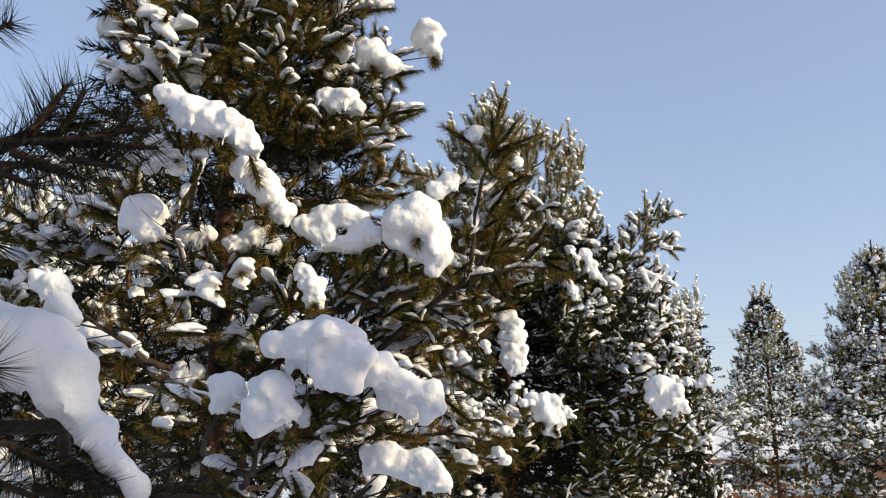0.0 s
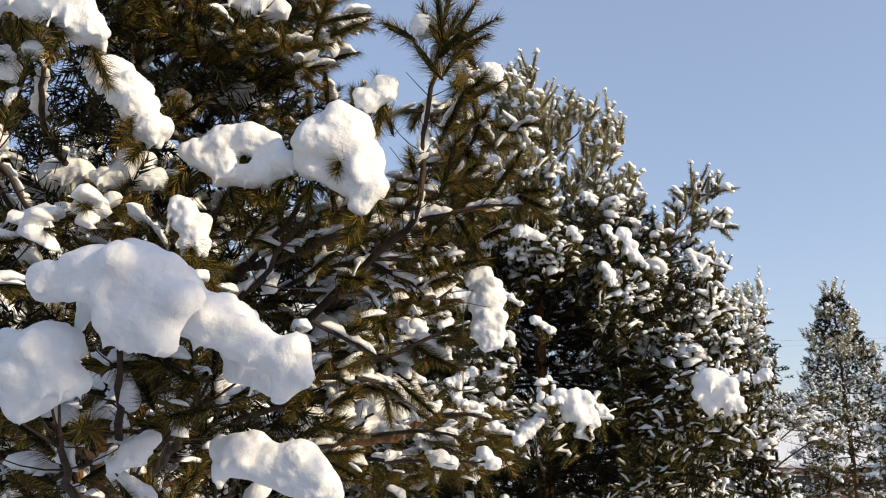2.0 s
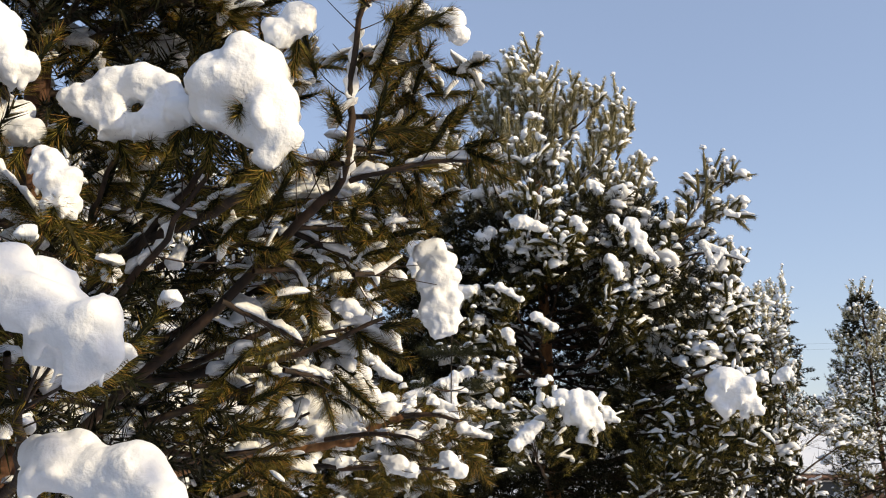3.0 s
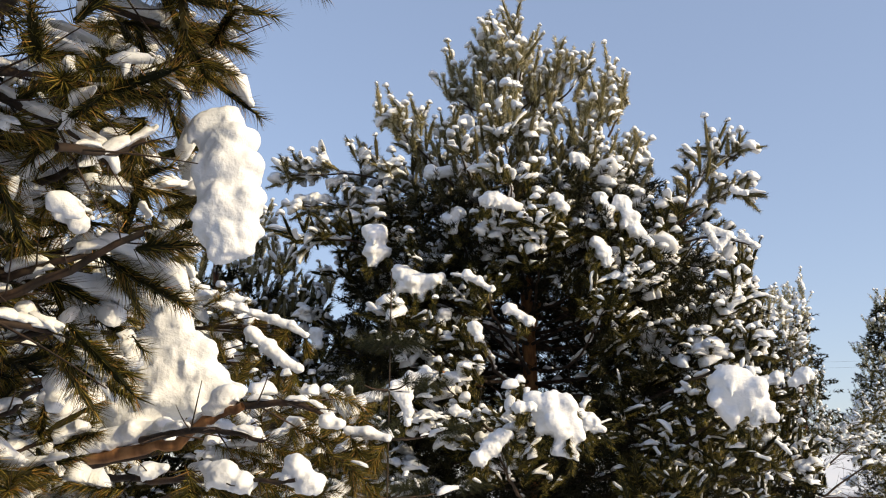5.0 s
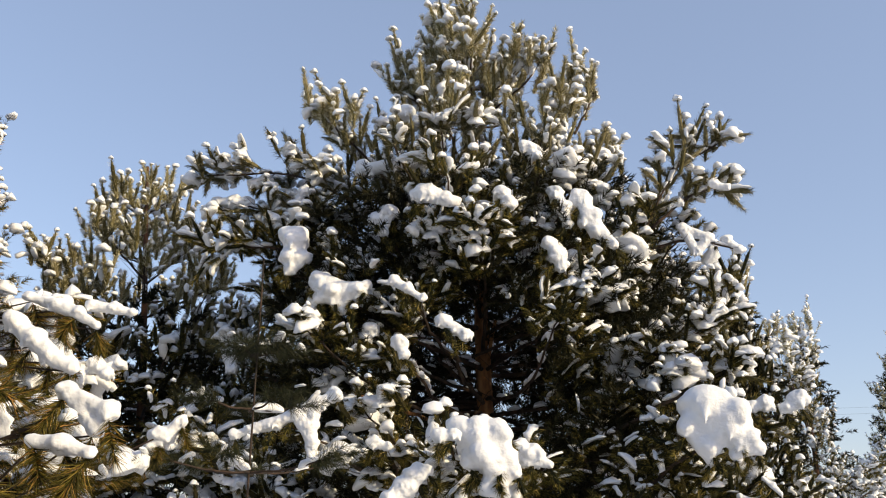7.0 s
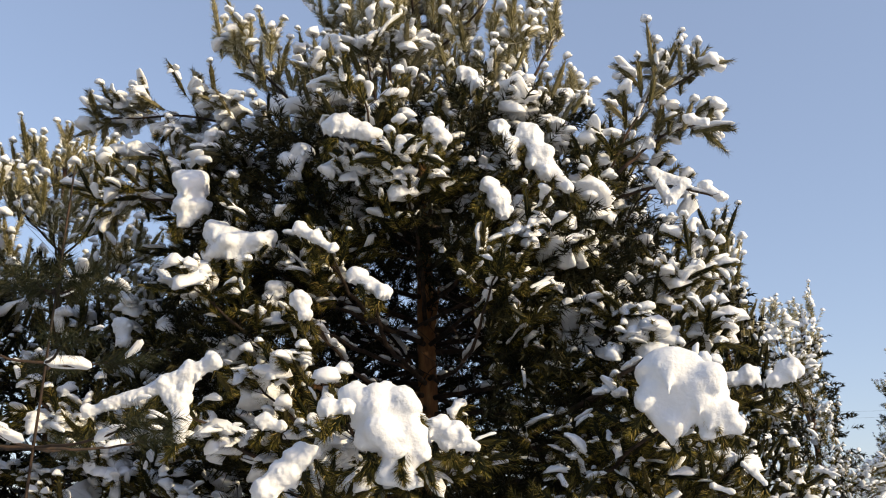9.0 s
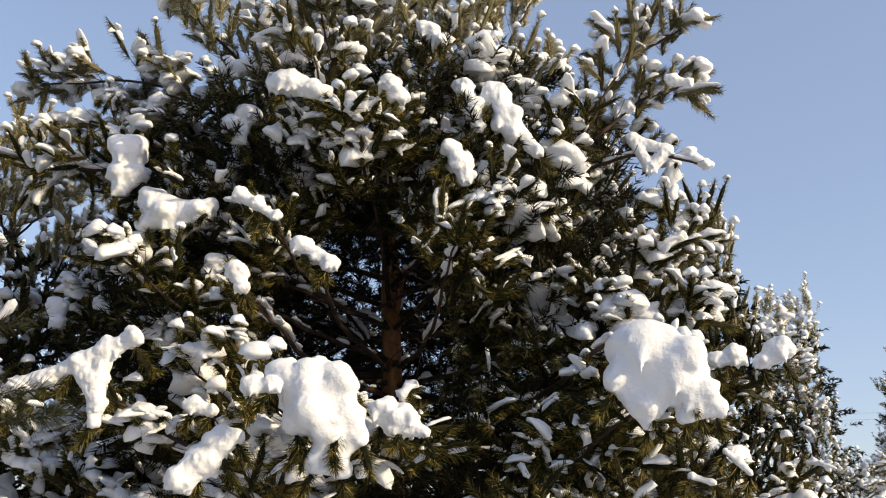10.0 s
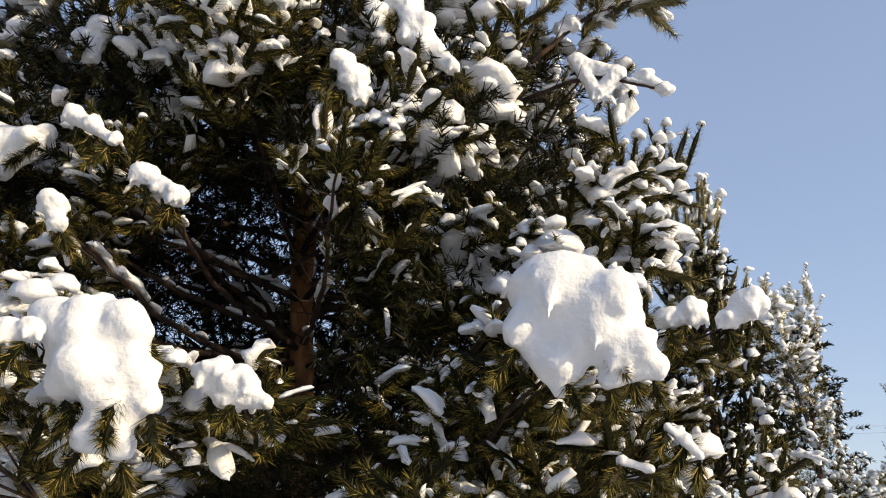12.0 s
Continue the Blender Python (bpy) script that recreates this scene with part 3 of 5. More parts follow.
A.whorls(2.5, 4.6, 0.22, 7, AE, start=0.3, spread=0.28, keep=lambda e: not (e[0] > -0.55 and e[2] < 2.75) and e[0] > (-1.04 if e[2] > 2.65 else -1.25))
A.whorls(1.15, 2.5, 0.32, 5, [(1.0, 0.95), (2.0, 0.95), (2.6, 0.85), (3.2, 0.75), (3.8, 0.6), (4.4, 0.35), (4.8, 0.1)], start=0.62, spread=0.24, bare=7,
         keep=lambda e: not (e[0] > -0.55 and e[2] > 2.05 and e[2] < 2.75) and not (e[1] < 3.0 and e[2] < 2.3) and not (e[0] > -0.9 and e[2] < 1.7))
clump(A, (-1.300, 3.300, 3.283, 0.072), (-1.248, 3.300, 3.340, 0.075), (-1.183, 3.300, 3.382, 0.064))
clump(A, (-1.032, 3.100, 3.054, 0.051), (-0.980, 3.100, 3.059, 0.030))
clump(A, (-0.061, 3.290, 3.236, 0.061), (-0.043, 3.290, 3.172, 0.036))
clump(A, (-0.286, 3.250, 3.137, 0.058), (-0.207, 3.250, 3.089, 0.044), (-0.320, 3.250, 3.173, 0.029))
clump(A, (-0.422, 3.070, 2.879, 0.041), (-0.370, 3.070, 2.862, 0.054), (-0.317, 3.070, 2.840, 0.029))
clump(A, (-0.815, 2.500, 2.651, 0.034), (-0.745, 2.500, 2.597, 0.052), (-0.685, 2.500, 2.583, 0.049), (-0.616, 2.500, 2.535, 0.053), (-0.576, 2.500, 2.503, 0.040), rise=0.3)
clump(A, (-0.618, 2.720, 2.492, 0.047), (-0.577, 2.720, 2.450, 0.047), (-0.546, 2.720, 2.404, 0.043), (-0.514, 2.720, 2.348, 0.039), rise=0.2)
clump(A, (-0.938, 2.700, 2.343, 0.060), (-0.916, 2.700, 2.276, 0.042))
clump(A, (-0.470, 2.900, 2.349, 0.032), (-0.395, 2.900, 2.382, 0.042), (-0.329, 2.900, 2.388, 0.045), (-0.272, 2.900, 2.374, 0.030), (-0.383, 2.900, 2.295, 0.034), (-0.299, 2.900, 2.287, 0.038), (-0.233, 2.900, 2.314, 0.034), trunk_z=1.85)
clump(A, (-0.128, 2.850, 2.359, 0.067), (-0.073, 2.850, 2.378, 0.067), (-0.155, 2.850, 2.288, 0.033), (-0.030, 2.850, 2.298, 0.057), (-0.017, 2.850, 2.232, 0.040), (-0.029, 2.850, 2.185, 0.024), trunk_z=1.7)
clump(A, (-0.022, 2.850, 2.458, 0.032), (0.021, 2.850, 2.485, 0.030), trunk_z=1.75)
clump(A, (-0.865, 3.000, 2.339, 0.047), (-0.817, 3.000, 2.351, 0.031))
clump(A, (-0.693, 2.900, 2.291, 0.032), (-0.620, 2.900, 2.326, 0.038), (-0.571, 2.900, 2.281, 0.030))
clump(A, (-0.432, 2.750, 2.160, 0.028), (-0.402, 2.750, 2.119, 0.035), (-0.400, 2.750, 2.074, 0.030))
clump(A, (-0.400, 2.120, 1.860, 0.035), (-0.327, 2.120, 1.868, 0.046), (-0.260, 2.120, 1.868, 0.056), (-0.219, 2.120, 1.824, 0.048), (-0.264, 2.120, 1.788, 0.043), (-0.215, 2.120, 1.764, 0.027), trunk_z=1.55, fringe=0)
clump(A, (-0.165, 2.300, 1.821, 0.043), (-0.121, 2.300, 1.771, 0.047), (-0.092, 2.300, 1.724, 0.031), (-0.149, 2.300, 1.729, 0.020), trunk_z=1.5, fringe=0)
clump(A, (-0.406, 2.150, 1.756, 0.048), (-0.433, 2.150, 1.711, 0.037), (-0.380, 2.150, 1.711, 0.035), (-0.441, 2.150, 1.661, 0.020), trunk_z=1.5, fringe=0)
clump(A, (-0.305, 2.200, 1.859, 0.065), (-0.228, 2.200, 1.849, 0.053), (-0.161, 2.200, 1.807, 0.045), (-0.097, 2.200, 1.770, 0.039), (-0.035, 2.200, 1.745, 0.033), (-0.013, 2.200, 1.718, 0.022), (-0.280, 2.200, 1.785, 0.032), (-0.043, 2.200, 1.687, 0.017), trunk_z=1.5, fringe=0)
clump(A, (-0.537, 2.270, 1.766, 0.040), (-0.556, 2.270, 1.723, 0.025), (-0.569, 2.270, 1.782, 0.020), fringe=0)
clump(A, (-0.161, 2.400, 1.593, 0.044), (-0.198, 2.400, 1.610, 0.022), (-0.057, 2.400, 1.579, 0.044), (-0.018, 2.400, 1.542, 0.038), trunk_z=1.3, fringe=0)
clump(A, (-0.360, 2.400, 1.599, 0.028), (-0.331, 2.400, 1.625, 0.018), (-0.391, 2.400, 1.579, 0.015), fringe=0)
clump(A, (-0.826, 2.900, 1.861, 0.040), (-0.799, 2.900, 1.870, 0.025))
clump(A, (-0.873, 2.900, 1.762, 0.025), (-0.879, 2.900, 1.789, 0.018))
clump(A, (-0.714, 2.900, 1.985, 0.022), (-0.660, 2.900, 2.011, 0.026), (-0.634, 2.900, 2.035, 0.015))
clump(A, (-0.965, 2.200, 2.015, 0.034), (-1.008, 2.200, 2.027, 0.025), (-0.915, 2.200, 1.937, 0.020), fringe=0)
clump(A, (-0.912, 2.600, 1.909, 0.025), (-1.028, 2.600, 1.957, 0.030))
# the limb that rises like a second leader, and the boughs beside it
A.limb([A.on_trunk(1.72), (-0.495, 3.150, 2.046), (-0.247, 3.000, 2.098), (-0.082, 2.900, 2.134)], 0.017, 0.010, dress=False)
stem = A.limb([A.on_trunk(1.5), (-0.242, 3.200, 1.957), (-0.051, 3.100, 2.105), (0.084, 3.030, 2.209), (0.107, 2.980, 2.340), (0.126, 2.920, 2.485), (0.188, 2.820, 2.700)], 0.014, 0.005, start=0.5, spread=0.20, lift=0.1, step=0.075)
for tip in ((0.196, 2.812, 2.765), (0.255, 2.82, 2.70), (0.115, 2.84, 2.70), (0.245, 2.85, 2.63), (0.16, 2.76, 2.70), (0.21, 2.88, 2.71), (0.09, 2.86, 2.62)):
    A.twig_shoot((0.168, 2.835, tip[2] - 0.12), tip)
A.limb([(0.112, 3.050, 2.501), (0.168, 3.120, 2.545), (0.269, 3.150, 2.658)], 0.007, 0.003, start=0.25, spread=0.2, lift=-0.12, step=0.08)
A.limb([(0.086, 3.100, 2.371), (0.15, 3.170, 2.402), (0.23, 3.200, 2.46)], 0.007, 0.003, start=0.25, spread=0.2, lift=-0.12, step=0.08)
A.limb([(0.086, 3.100, 2.297), (0.164, 3.170, 2.303), (0.249, 3.200, 2.341)], 0.007, 0.003, start=0.25, spread=0.2, lift=-0.12, step=0.08)
A.limb([(0.096, 2.950, 2.205), (-0.011, 3.020, 2.230), (-0.097, 3.050, 2.142)], 0.007, 0.003, start=0.25, spread=0.2, lift=-0.12, step=0.08)
A.limb([(0.058, 3.200, 2.270), (0.15, 3.270, 2.257), (0.20, 3.300, 2.235)], 0.007, 0.003, start=0.25, spread=0.12, lift=-0.12, step=0.08)
A.limb([(0.09, 3.05, 2.200), (0.25, 3.05, 2.235), (0.45, 3.04, 2.235)], 0.007, 0.003, start=0.3, spread=0.16, lift=-0.08, step=0.07)
A.limb([(-0.051, 3.100, 2.112), (0.078, 3.170, 2.126), (0.219, 3.200, 2.116)], 0.007, 0.003, start=0.25, spread=0.2, lift=-0.12, step=0.08)
A.limb([(-0.062, 3.150, 2.117), (0.057, 3.220, 2.065), (0.156, 3.250, 1.980)], 0.007, 0.003, start=0.25, spread=0.2, lift=-0.12, step=0.08)
A.limb([(-0.132, 3.100, 2.015), (-0.063, 3.170, 2.027), (-0.010, 3.200, 1.946)], 0.007, 0.003, start=0.25, spread=0.2, lift=-0.12, step=0.08)
A.limb([(-0.200, 3.100, 1.946), (-0.103, 3.170, 1.900), (0.021, 3.200, 1.832)], 0.007, 0.003, start=0.25, spread=0.2, lift=-0.12, step=0.08)
A.limb([(0.125, 3.200, 2.142), (0.159, 3.270, 2.165), (0.193, 3.300, 2.140)], 0.007, 0.003, start=0.25, spread=0.2, lift=-0.12, step=0.08)
A.limb([(0.083, 3.150, 2.012), (0.126, 3.220, 2.029), (0.193, 3.250, 2.073)], 0.007, 0.003, start=0.25, spread=0.2, lift=-0.12, step=0.08)
A.limb([(-0.111, 3.300, 1.816), (-0.054, 3.370, 1.810), (-0.014, 3.400, 1.797)], 0.007, 0.003, start=0.25, spread=0.2, lift=-0.12, step=0.08)
for start_z, bend, tip in ((2.0, (-0.10, 3.55, 2.25), (0.14, 3.70, 2.47)), (1.9, (-0.15, 3.50, 2.10), (0.08, 3.58, 2.20)), (1.8, (-0.10, 3.38, 1.90), (0.14, 3.38, 1.95)), (2.1, (-0.22, 3.60, 2.35), (0.02, 3.66, 2.52)), (1.8, (-0.15, 3.60, 2.00), (0.13, 3.63, 2.08)), (1.7, (-0.15, 3.50, 1.82), (0.07, 3.50, 1.86)), (2.0, (-0.25, 3.25, 2.10), (0.00, 3.24, 2.18))):
    A.limb([(-0.5, 3.42, start_z), bend, tip], 0.010, 0.004, start=0.3, spread=0.20, lift=-0.1, step=0.07)
clump(A, (0.213, 3.300, 2.736, 0.032), (0.189, 3.300, 2.749, 0.024), limb=False)
clump(A, (0.280, 3.500, 2.820, 0.034), (0.296, 3.500, 2.771, 0.027), limb=False)
clump(A, (0.119, 2.860, 2.658, 0.031), limb=False)
clump(A, (0.250, 3.320, 2.110, 0.024), (0.225, 3.320, 2.102, 0.026), (0.257, 3.320, 2.075, 0.033), (0.268, 3.320, 2.029, 0.036), (0.238, 3.320, 2.026, 0.031), (0.280, 3.320, 1.980, 0.030), (0.250, 3.320, 1.970, 0.039), (0.292, 3.320, 1.937, 0.020), (0.260, 3.320, 1.928, 0.032), (0.234, 3.320, 1.947, 0.023), (0.290, 3.320, 1.910, 0.015), (0.256, 3.320, 1.902, 0.018), trunk_z=1.8, side=0.85, fringe=0)
clump(A, (0.025, 3.300, 1.971, 0.020), (0.041, 3.300, 1.953, 0.015), limb=False)
clump(A, (-0.166, 3.500, 2.395, 0.019), (-0.136, 3.500, 2.375, 0.019), limb=False)
clump(A, (-0.091, 3.400, 1.846, 0.016), limb=False)
clump(A, (-0.147, 3.600, 1.758, 0.020), (-0.139, 3.600, 1.718, 0.015), limb=False)
clump(A, (0.069, 3.200, 1.951, 0.018), (0.088, 3.200, 1.937, 0.013), limb=False)
clump(A, (-0.087, 3.200, 2.127, 0.017), (-0.065, 3.200, 2.137, 0.013), limb=False)
clump(A, (-0.314, 3.100, 2.039, 0.017), (-0.304, 3.100, 2.068, 0.013), limb=False)

# ---- the pine behind it, with the orange bough ----
G = Pine(8, (-1.75, 5.0, -0.1), (-1.8, 5.0, 2.75), (0.05, 0.05), 0.045, lift=0.1, pad=0.55, pad_size=0.75, plate=0.3)
G.whorls(1.0, 2.6, 0.34, 4, [(0.8, 0.8), (1.4, 0.75), (2.1, 0.4), (2.75, 0.1)], start=0.35, spread=0.3, keep=lambda e: e[2] < 1.65 or e[0] < -1.6)
G.limb([G.on_trunk(1.35), (-0.579, 4.150, 1.624), (-0.326, 4.070, 1.643), (-0.106, 4.020, 1.672), (-0.010, 3.980, 1.717), (0.080, 3.950, 1.745)], 0.019, 0.009, mat=LIMB_ORANGE, dress=False)
G.limb([(0.061, 3.970, 1.747), (0.190, 3.950, 1.747), (0.337, 3.950, 1.693)], 0.009, 0.004, start=0.2, spread=0.24, lift=-0.1, step=0.06)
G.limb([(-0.172, 4.020, 1.679), (0.016, 3.900, 1.693), (0.282, 3.800, 1.641)], 0.009, 0.004, start=0.3, spread=0.2, lift=-0.1, step=0.08)
G.limb([(-0.298, 4.050, 1.602), (-0.048, 3.900, 1.592), (0.371, 3.800, 1.589)], 0.009, 0.004, start=0.3, spread=0.2, lift=-0.1, step=0.08)
clump(G, (-0.216, 4.100, 2.025, 0.042), (-0.156, 4.100, 1.954, 0.048), (-0.110, 4.100, 1.880, 0.050), (-0.164, 4.100, 1.857, 0.060), (-0.244, 4.100, 1.883, 0.055), (-0.067, 4.100, 1.825, 0.040), (-0.156, 4.100, 1.786, 0.059), (-0.251, 4.100, 1.787, 0.057), (-0.318, 4.100, 1.765, 0.055), (-0.393, 4.100, 1.754, 0.055), (-0.218, 4.100, 1.723, 0.047), (-0.087, 4.100, 1.773, 0.035), (-0.027, 4.100, 1.795, 0.026), (0.016, 4.100, 1.794, 0.019), limb=False, fringe=0, side=0.6)
clump(G, (-0.201, 4.050, 1.704, 0.028), (-0.266, 4.050, 1.684, 0.024), (-0.332, 4.050, 1.670, 0.022), (-0.398, 4.050, 1.661, 0.019), (-0.465, 4.050, 1.654, 0.019), (-0.519, 4.050, 1.649, 0.019), (-0.574, 4.050, 1.647, 0.019), (-0.136, 4.050, 1.711, 0.025), limb=False)
clump(G, (0.031, 3.970, 1.763, 0.029), (0.059, 3.970, 1.775, 0.015), (0.005, 3.970, 1.740, 0.017), limb=False)
clump(G, (-0.092, 3.900, 1.613, 0.021), (-0.062, 3.900, 1.617, 0.012), limb=False)
clump(G, (0.083, 3.850, 1.602, 0.031), (0.124, 3.850, 1.588, 0.022), (0.053, 3.850, 1.613, 0.016), limb=False)
clump(G, (0.230, 3.850, 1.617, 0.024), (0.260, 3.850, 1.585, 0.024), (0.214, 3.850, 1.595, 0.015), limb=False)
clump(G, (0.264, 3.950, 1.711, 0.016), (0.289, 3.950, 1.705, 0.012), limb=False)
clump(G, (-0.231, 4.900, 2.068, 0.027), (-0.179, 4.900, 2.030, 0.027), (-0.135, 4.900, 1.985, 0.021), (-0.079, 4.900, 1.959, 0.016), trunk_z=1.9)
clump(G, (-0.270, 5.000, 2.162, 0.017), (-0.198, 5.000, 2.137, 0.020), (-0.135, 5.000, 2.120, 0.017), (-0.085, 5.000, 2.082, 0.014), trunk_z=2.0)
clump(G, (0.186, 4.600, 1.809, 0.020), (0.167, 4.600, 1.772, 0.015), (0.099, 4.600, 1.849, 0.020), trunk_z=1.6)
clump(G, (0.278, 4.300, 1.711, 0.018), (0.230, 4.300, 1.716, 0.013), (0.327, 4.300, 1.697, 0.011), trunk_z=1.4)
clump(G, (-0.159, 5.600, 1.884, 0.034), (-0.191, 5.600, 1.842, 0.024), (-0.109, 5.600, 1.926, 0.021), trunk_z=1.3)

# ---- the great pine ahead ----
C = Pine(5, (0.62, 8.28, -0.1), (0.55, 7.98, 4.85), (0.0, 0.12), 0.088, lift=0.18, pad=1.1, pad_size=0.9, plate=0.9, dust=0.95)
ENVELOPE_C = [(0.6, 1.7), (1.5, 1.75), (2.2, 1.8), (2.8, 1.68), (3.3, 1.42), (3.8, 1.1), (4.2, 0.8), (4.6, 0.45), (4.9, 0.1)]
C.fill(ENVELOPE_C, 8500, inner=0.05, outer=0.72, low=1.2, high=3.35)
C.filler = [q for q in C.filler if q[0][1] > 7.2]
C.calm.append(((0.85, 7.3, 2.5), (0.38, 0.8, 0.34)))
C.calm.append(((1.45, 7.2, 1.65), (0.85, 1.3, 0.45)))
C.pockets.append(((0.62, 7.45, 2.32), (0.36, 0.85, 0.50)))
C.whorls(3.75, 4.7, 0.3, 5, ENVELOPE_C, start=0.3, spread=0.2)
C.whorls(0.8, 3.75, 0.26, 6, ENVELOPE_C, start=0.5, spread=0.38, bare=4, keep=lambda e: not (e[1] < 7.0 and 1.9 < e[2] < 2.6 and 0.6 < e[0] < 1.4))
C.limb([(0.503, 7.900, 4.035), (0.558, 7.950, 4.928)], 0.009, 0.004, start=0.15, spread=0.16, lift=0.9, step=0.07)
C.limb([(0.418, 8.000, 3.959), (0.359, 7.900, 4.727)], 0.009, 0.004, start=0.2, spread=0.14, lift=0.9, step=0.08)
C.limb([(0.572, 8.000, 3.950), (0.748, 7.900, 4.47)], 0.009, 0.004, start=0.2, spread=0.14, lift=0.8, step=0.08)
C.limb([(0.376, 8.000, 3.755), (0.101, 7.900, 4.570)], 0.009, 0.004, start=0.3, spread=0.16, lift=0.8, step=0.08)
C.limb([(0.336, 8.000, 3.634), (-0.022, 7.800, 4.14)], 0.009, 0.004, start=0.3, spread=0.16, lift=0.7, step=0.08)
C.limb([(0.637, 8.100, 3.656), (0.997, 8.200, 4.010), (1.276, 8.200, 4.568)], 0.009, 0.004, start=0.4, spread=0.17, lift=0.8, step=0.08)
C.limb([(1.190, 8.150, 4.021), (1.407, 8.150, 4.437)], 0.009, 0.004, start=0.1, spread=0.12, lift=0.8, step=0.08)
C.limb([(1.148, 8.150, 3.939), (1.094, 8.150, 4.457)], 0.009, 0.004, start=0.2, spread=0.12, lift=0.8, step=0.08)
C.limb([(0.540, 8.000, 2.588), (1.282, 7.700, 2.862), (1.552, 7.500, 3.218), (1.84, 7.450, 3.72)], 0.009, 0.004, start=0.35, spread=0.22, lift=0.35, step=0.08)
C.limb([(1.669, 7.500, 3.462), (2.06, 7.495, 3.67)], 0.009, 0.004, start=0.3, spread=0.1, lift=0.5, step=0.08)
C.limb([(1.561, 7.600, 3.179), (1.774, 7.600, 3.349), (2.11, 7.600, 3.44)], 0.009, 0.004, start=0.2, spread=0.14, lift=0.2, step=0.08)
C.limb([(1.464, 7.700, 3.069), (1.753, 7.600, 3.100), (2.10, 7.59, 3.00)], 0.009, 0.004, start=0.2, spread=0.16, lift=0.1, step=0.08)
C.limb([(1.35, 8.2, 2.4), (1.9, 8.4, 2.72), (2.15, 8.5, 3.18)], 0.011, 0.004, start=0.35, spread=0.16, lift=0.6, step=0.08)
C.limb([(0.378, 7.900, 3.322), (-0.119, 7.500, 3.779), (-0.41, 7.450, 4.04)], 0.009, 0.004, start=0.25, spread=0.18, lift=0.6, step=0.08)
C.limb([(-0.118, 7.500, 3.741), (-0.261, 7.450, 4.01)], 0.009, 0.004, start=0.3, spread=0.12, lift=0.6, step=0.08)
C.limb([(0.367, 8.000, 3.158), (-0.317, 7.600, 3.560), (-1.06, 7.520, 3.62)], 0.009, 0.004, start=0.5, spread=0.24, lift=0.1, step=0.09)
C.limb([(0.366, 8.000, 3.081), (-0.496, 7.600, 3.377), (-0.98, 7.530, 3.40)], 0.009, 0.004, start=0.5, spread=0.24, lift=0.1, step=0.09)
C.limb([(0.30, 8.000, 3.00), (-0.35, 7.65, 3.36), (-0.80, 7.60, 3.42)], 0.011, 0.004, start=0.35, spread=0.30, lift=0.1, step=0.09)
C.limb([(0.30, 7.950, 2.85), (-0.45, 7.55, 3.12), (-0.98, 7.45, 3.15)], 0.011, 0.004, start=0.35, spread=0.30, lift=0.05, step=0.09)
# boughs seen bare against the dark inside of the crown
C.limb([(0.541, 8.250, 2.409), (0.379, 8.000, 2.551), (0.254, 7.700, 2.674)], 0.016, 0.006, dress=False)
C.limb([(0.528, 8.250, 2.433), (0.406, 8.100, 2.604), (0.341, 7.900, 2.677)], 0.012, 0.005, dress=False)
C.limb([(0.562, 8.250, 2.455), (0.615, 8.200, 2.626), (0.669, 8.100, 2.826)], 0.016, 0.010, dress=False, mat=LIMB_ORANGE)
C.limb([(0.685, 8.200, 1.896), (1.082, 7.900, 2.034), (1.403, 7.300, 2.135), (1.555, 6.900, 2.176)], 0.014, 0.007, dress=False)
C.limb([(0.291, 7.900, 2.232), (0.204, 7.300, 2.221), (0.106, 7.000, 2.222)], 0.011, 0.009, dress=False, mat=LIMB_ORANGE)
clump(C, (-0.296, 7.230, 3.081, 0.069), (-0.306, 7.230, 2.991, 0.059), (-0.315, 7.230, 2.911, 0.033), (-0.240, 7.230, 2.977, 0.035))
clump(C, (-0.127, 7.130, 2.824, 0.045), (-0.050, 7.130, 2.753, 0.058), (0.062, 7.130, 2.759, 0.053), (-0.019, 7.130, 2.669, 0.029), (-0.137, 7.130, 2.729, 0.034), (0.111, 7.130, 2.787, 0.029))
clump(C, (0.438, 7.000, 3.203, 0.055), (0.519, 7.000, 3.172, 0.039), (0.382, 7.000, 3.195, 0.031), (0.564, 7.000, 3.156, 0.028))
clump(C, (1.015, 7.170, 2.975, 0.038), (1.048, 7.170, 2.913, 0.046), (1.069, 7.170, 2.852, 0.033))
clump(C, (1.181, 7.270, 3.235, 0.053), (1.213, 7.270, 3.136, 0.053), (1.244, 7.270, 3.058, 0.036), (1.332, 7.270, 2.986, 0.025))
clump(C, (1.056, 7.250, 3.273, 0.039), (1.089, 7.250, 3.193, 0.041), (1.110, 7.250, 3.098, 0.025))
clump(C, (0.790, 7.100, 3.228, 0.038), (0.824, 7.100, 3.175, 0.036))
clump(C, (0.142, 7.200, 3.161, 0.040), (0.201, 7.200, 3.196, 0.040), (0.171, 7.200, 3.087, 0.028))
clump(C, (0.510, 7.000, 2.561, 0.035), (0.565, 7.000, 2.515, 0.025), (0.618, 7.000, 2.491, 0.027))
clump(C, (0.276, 7.000, 2.763, 0.026), (0.340, 7.000, 2.725, 0.028), (0.408, 7.000, 2.677, 0.023))
clump(C, (0.326, 6.900, 2.439, 0.034), (0.346, 6.900, 2.384, 0.022))
clump(C, (-0.746, 7.600, 2.559, 0.040), (-0.736, 7.600, 2.486, 0.033))
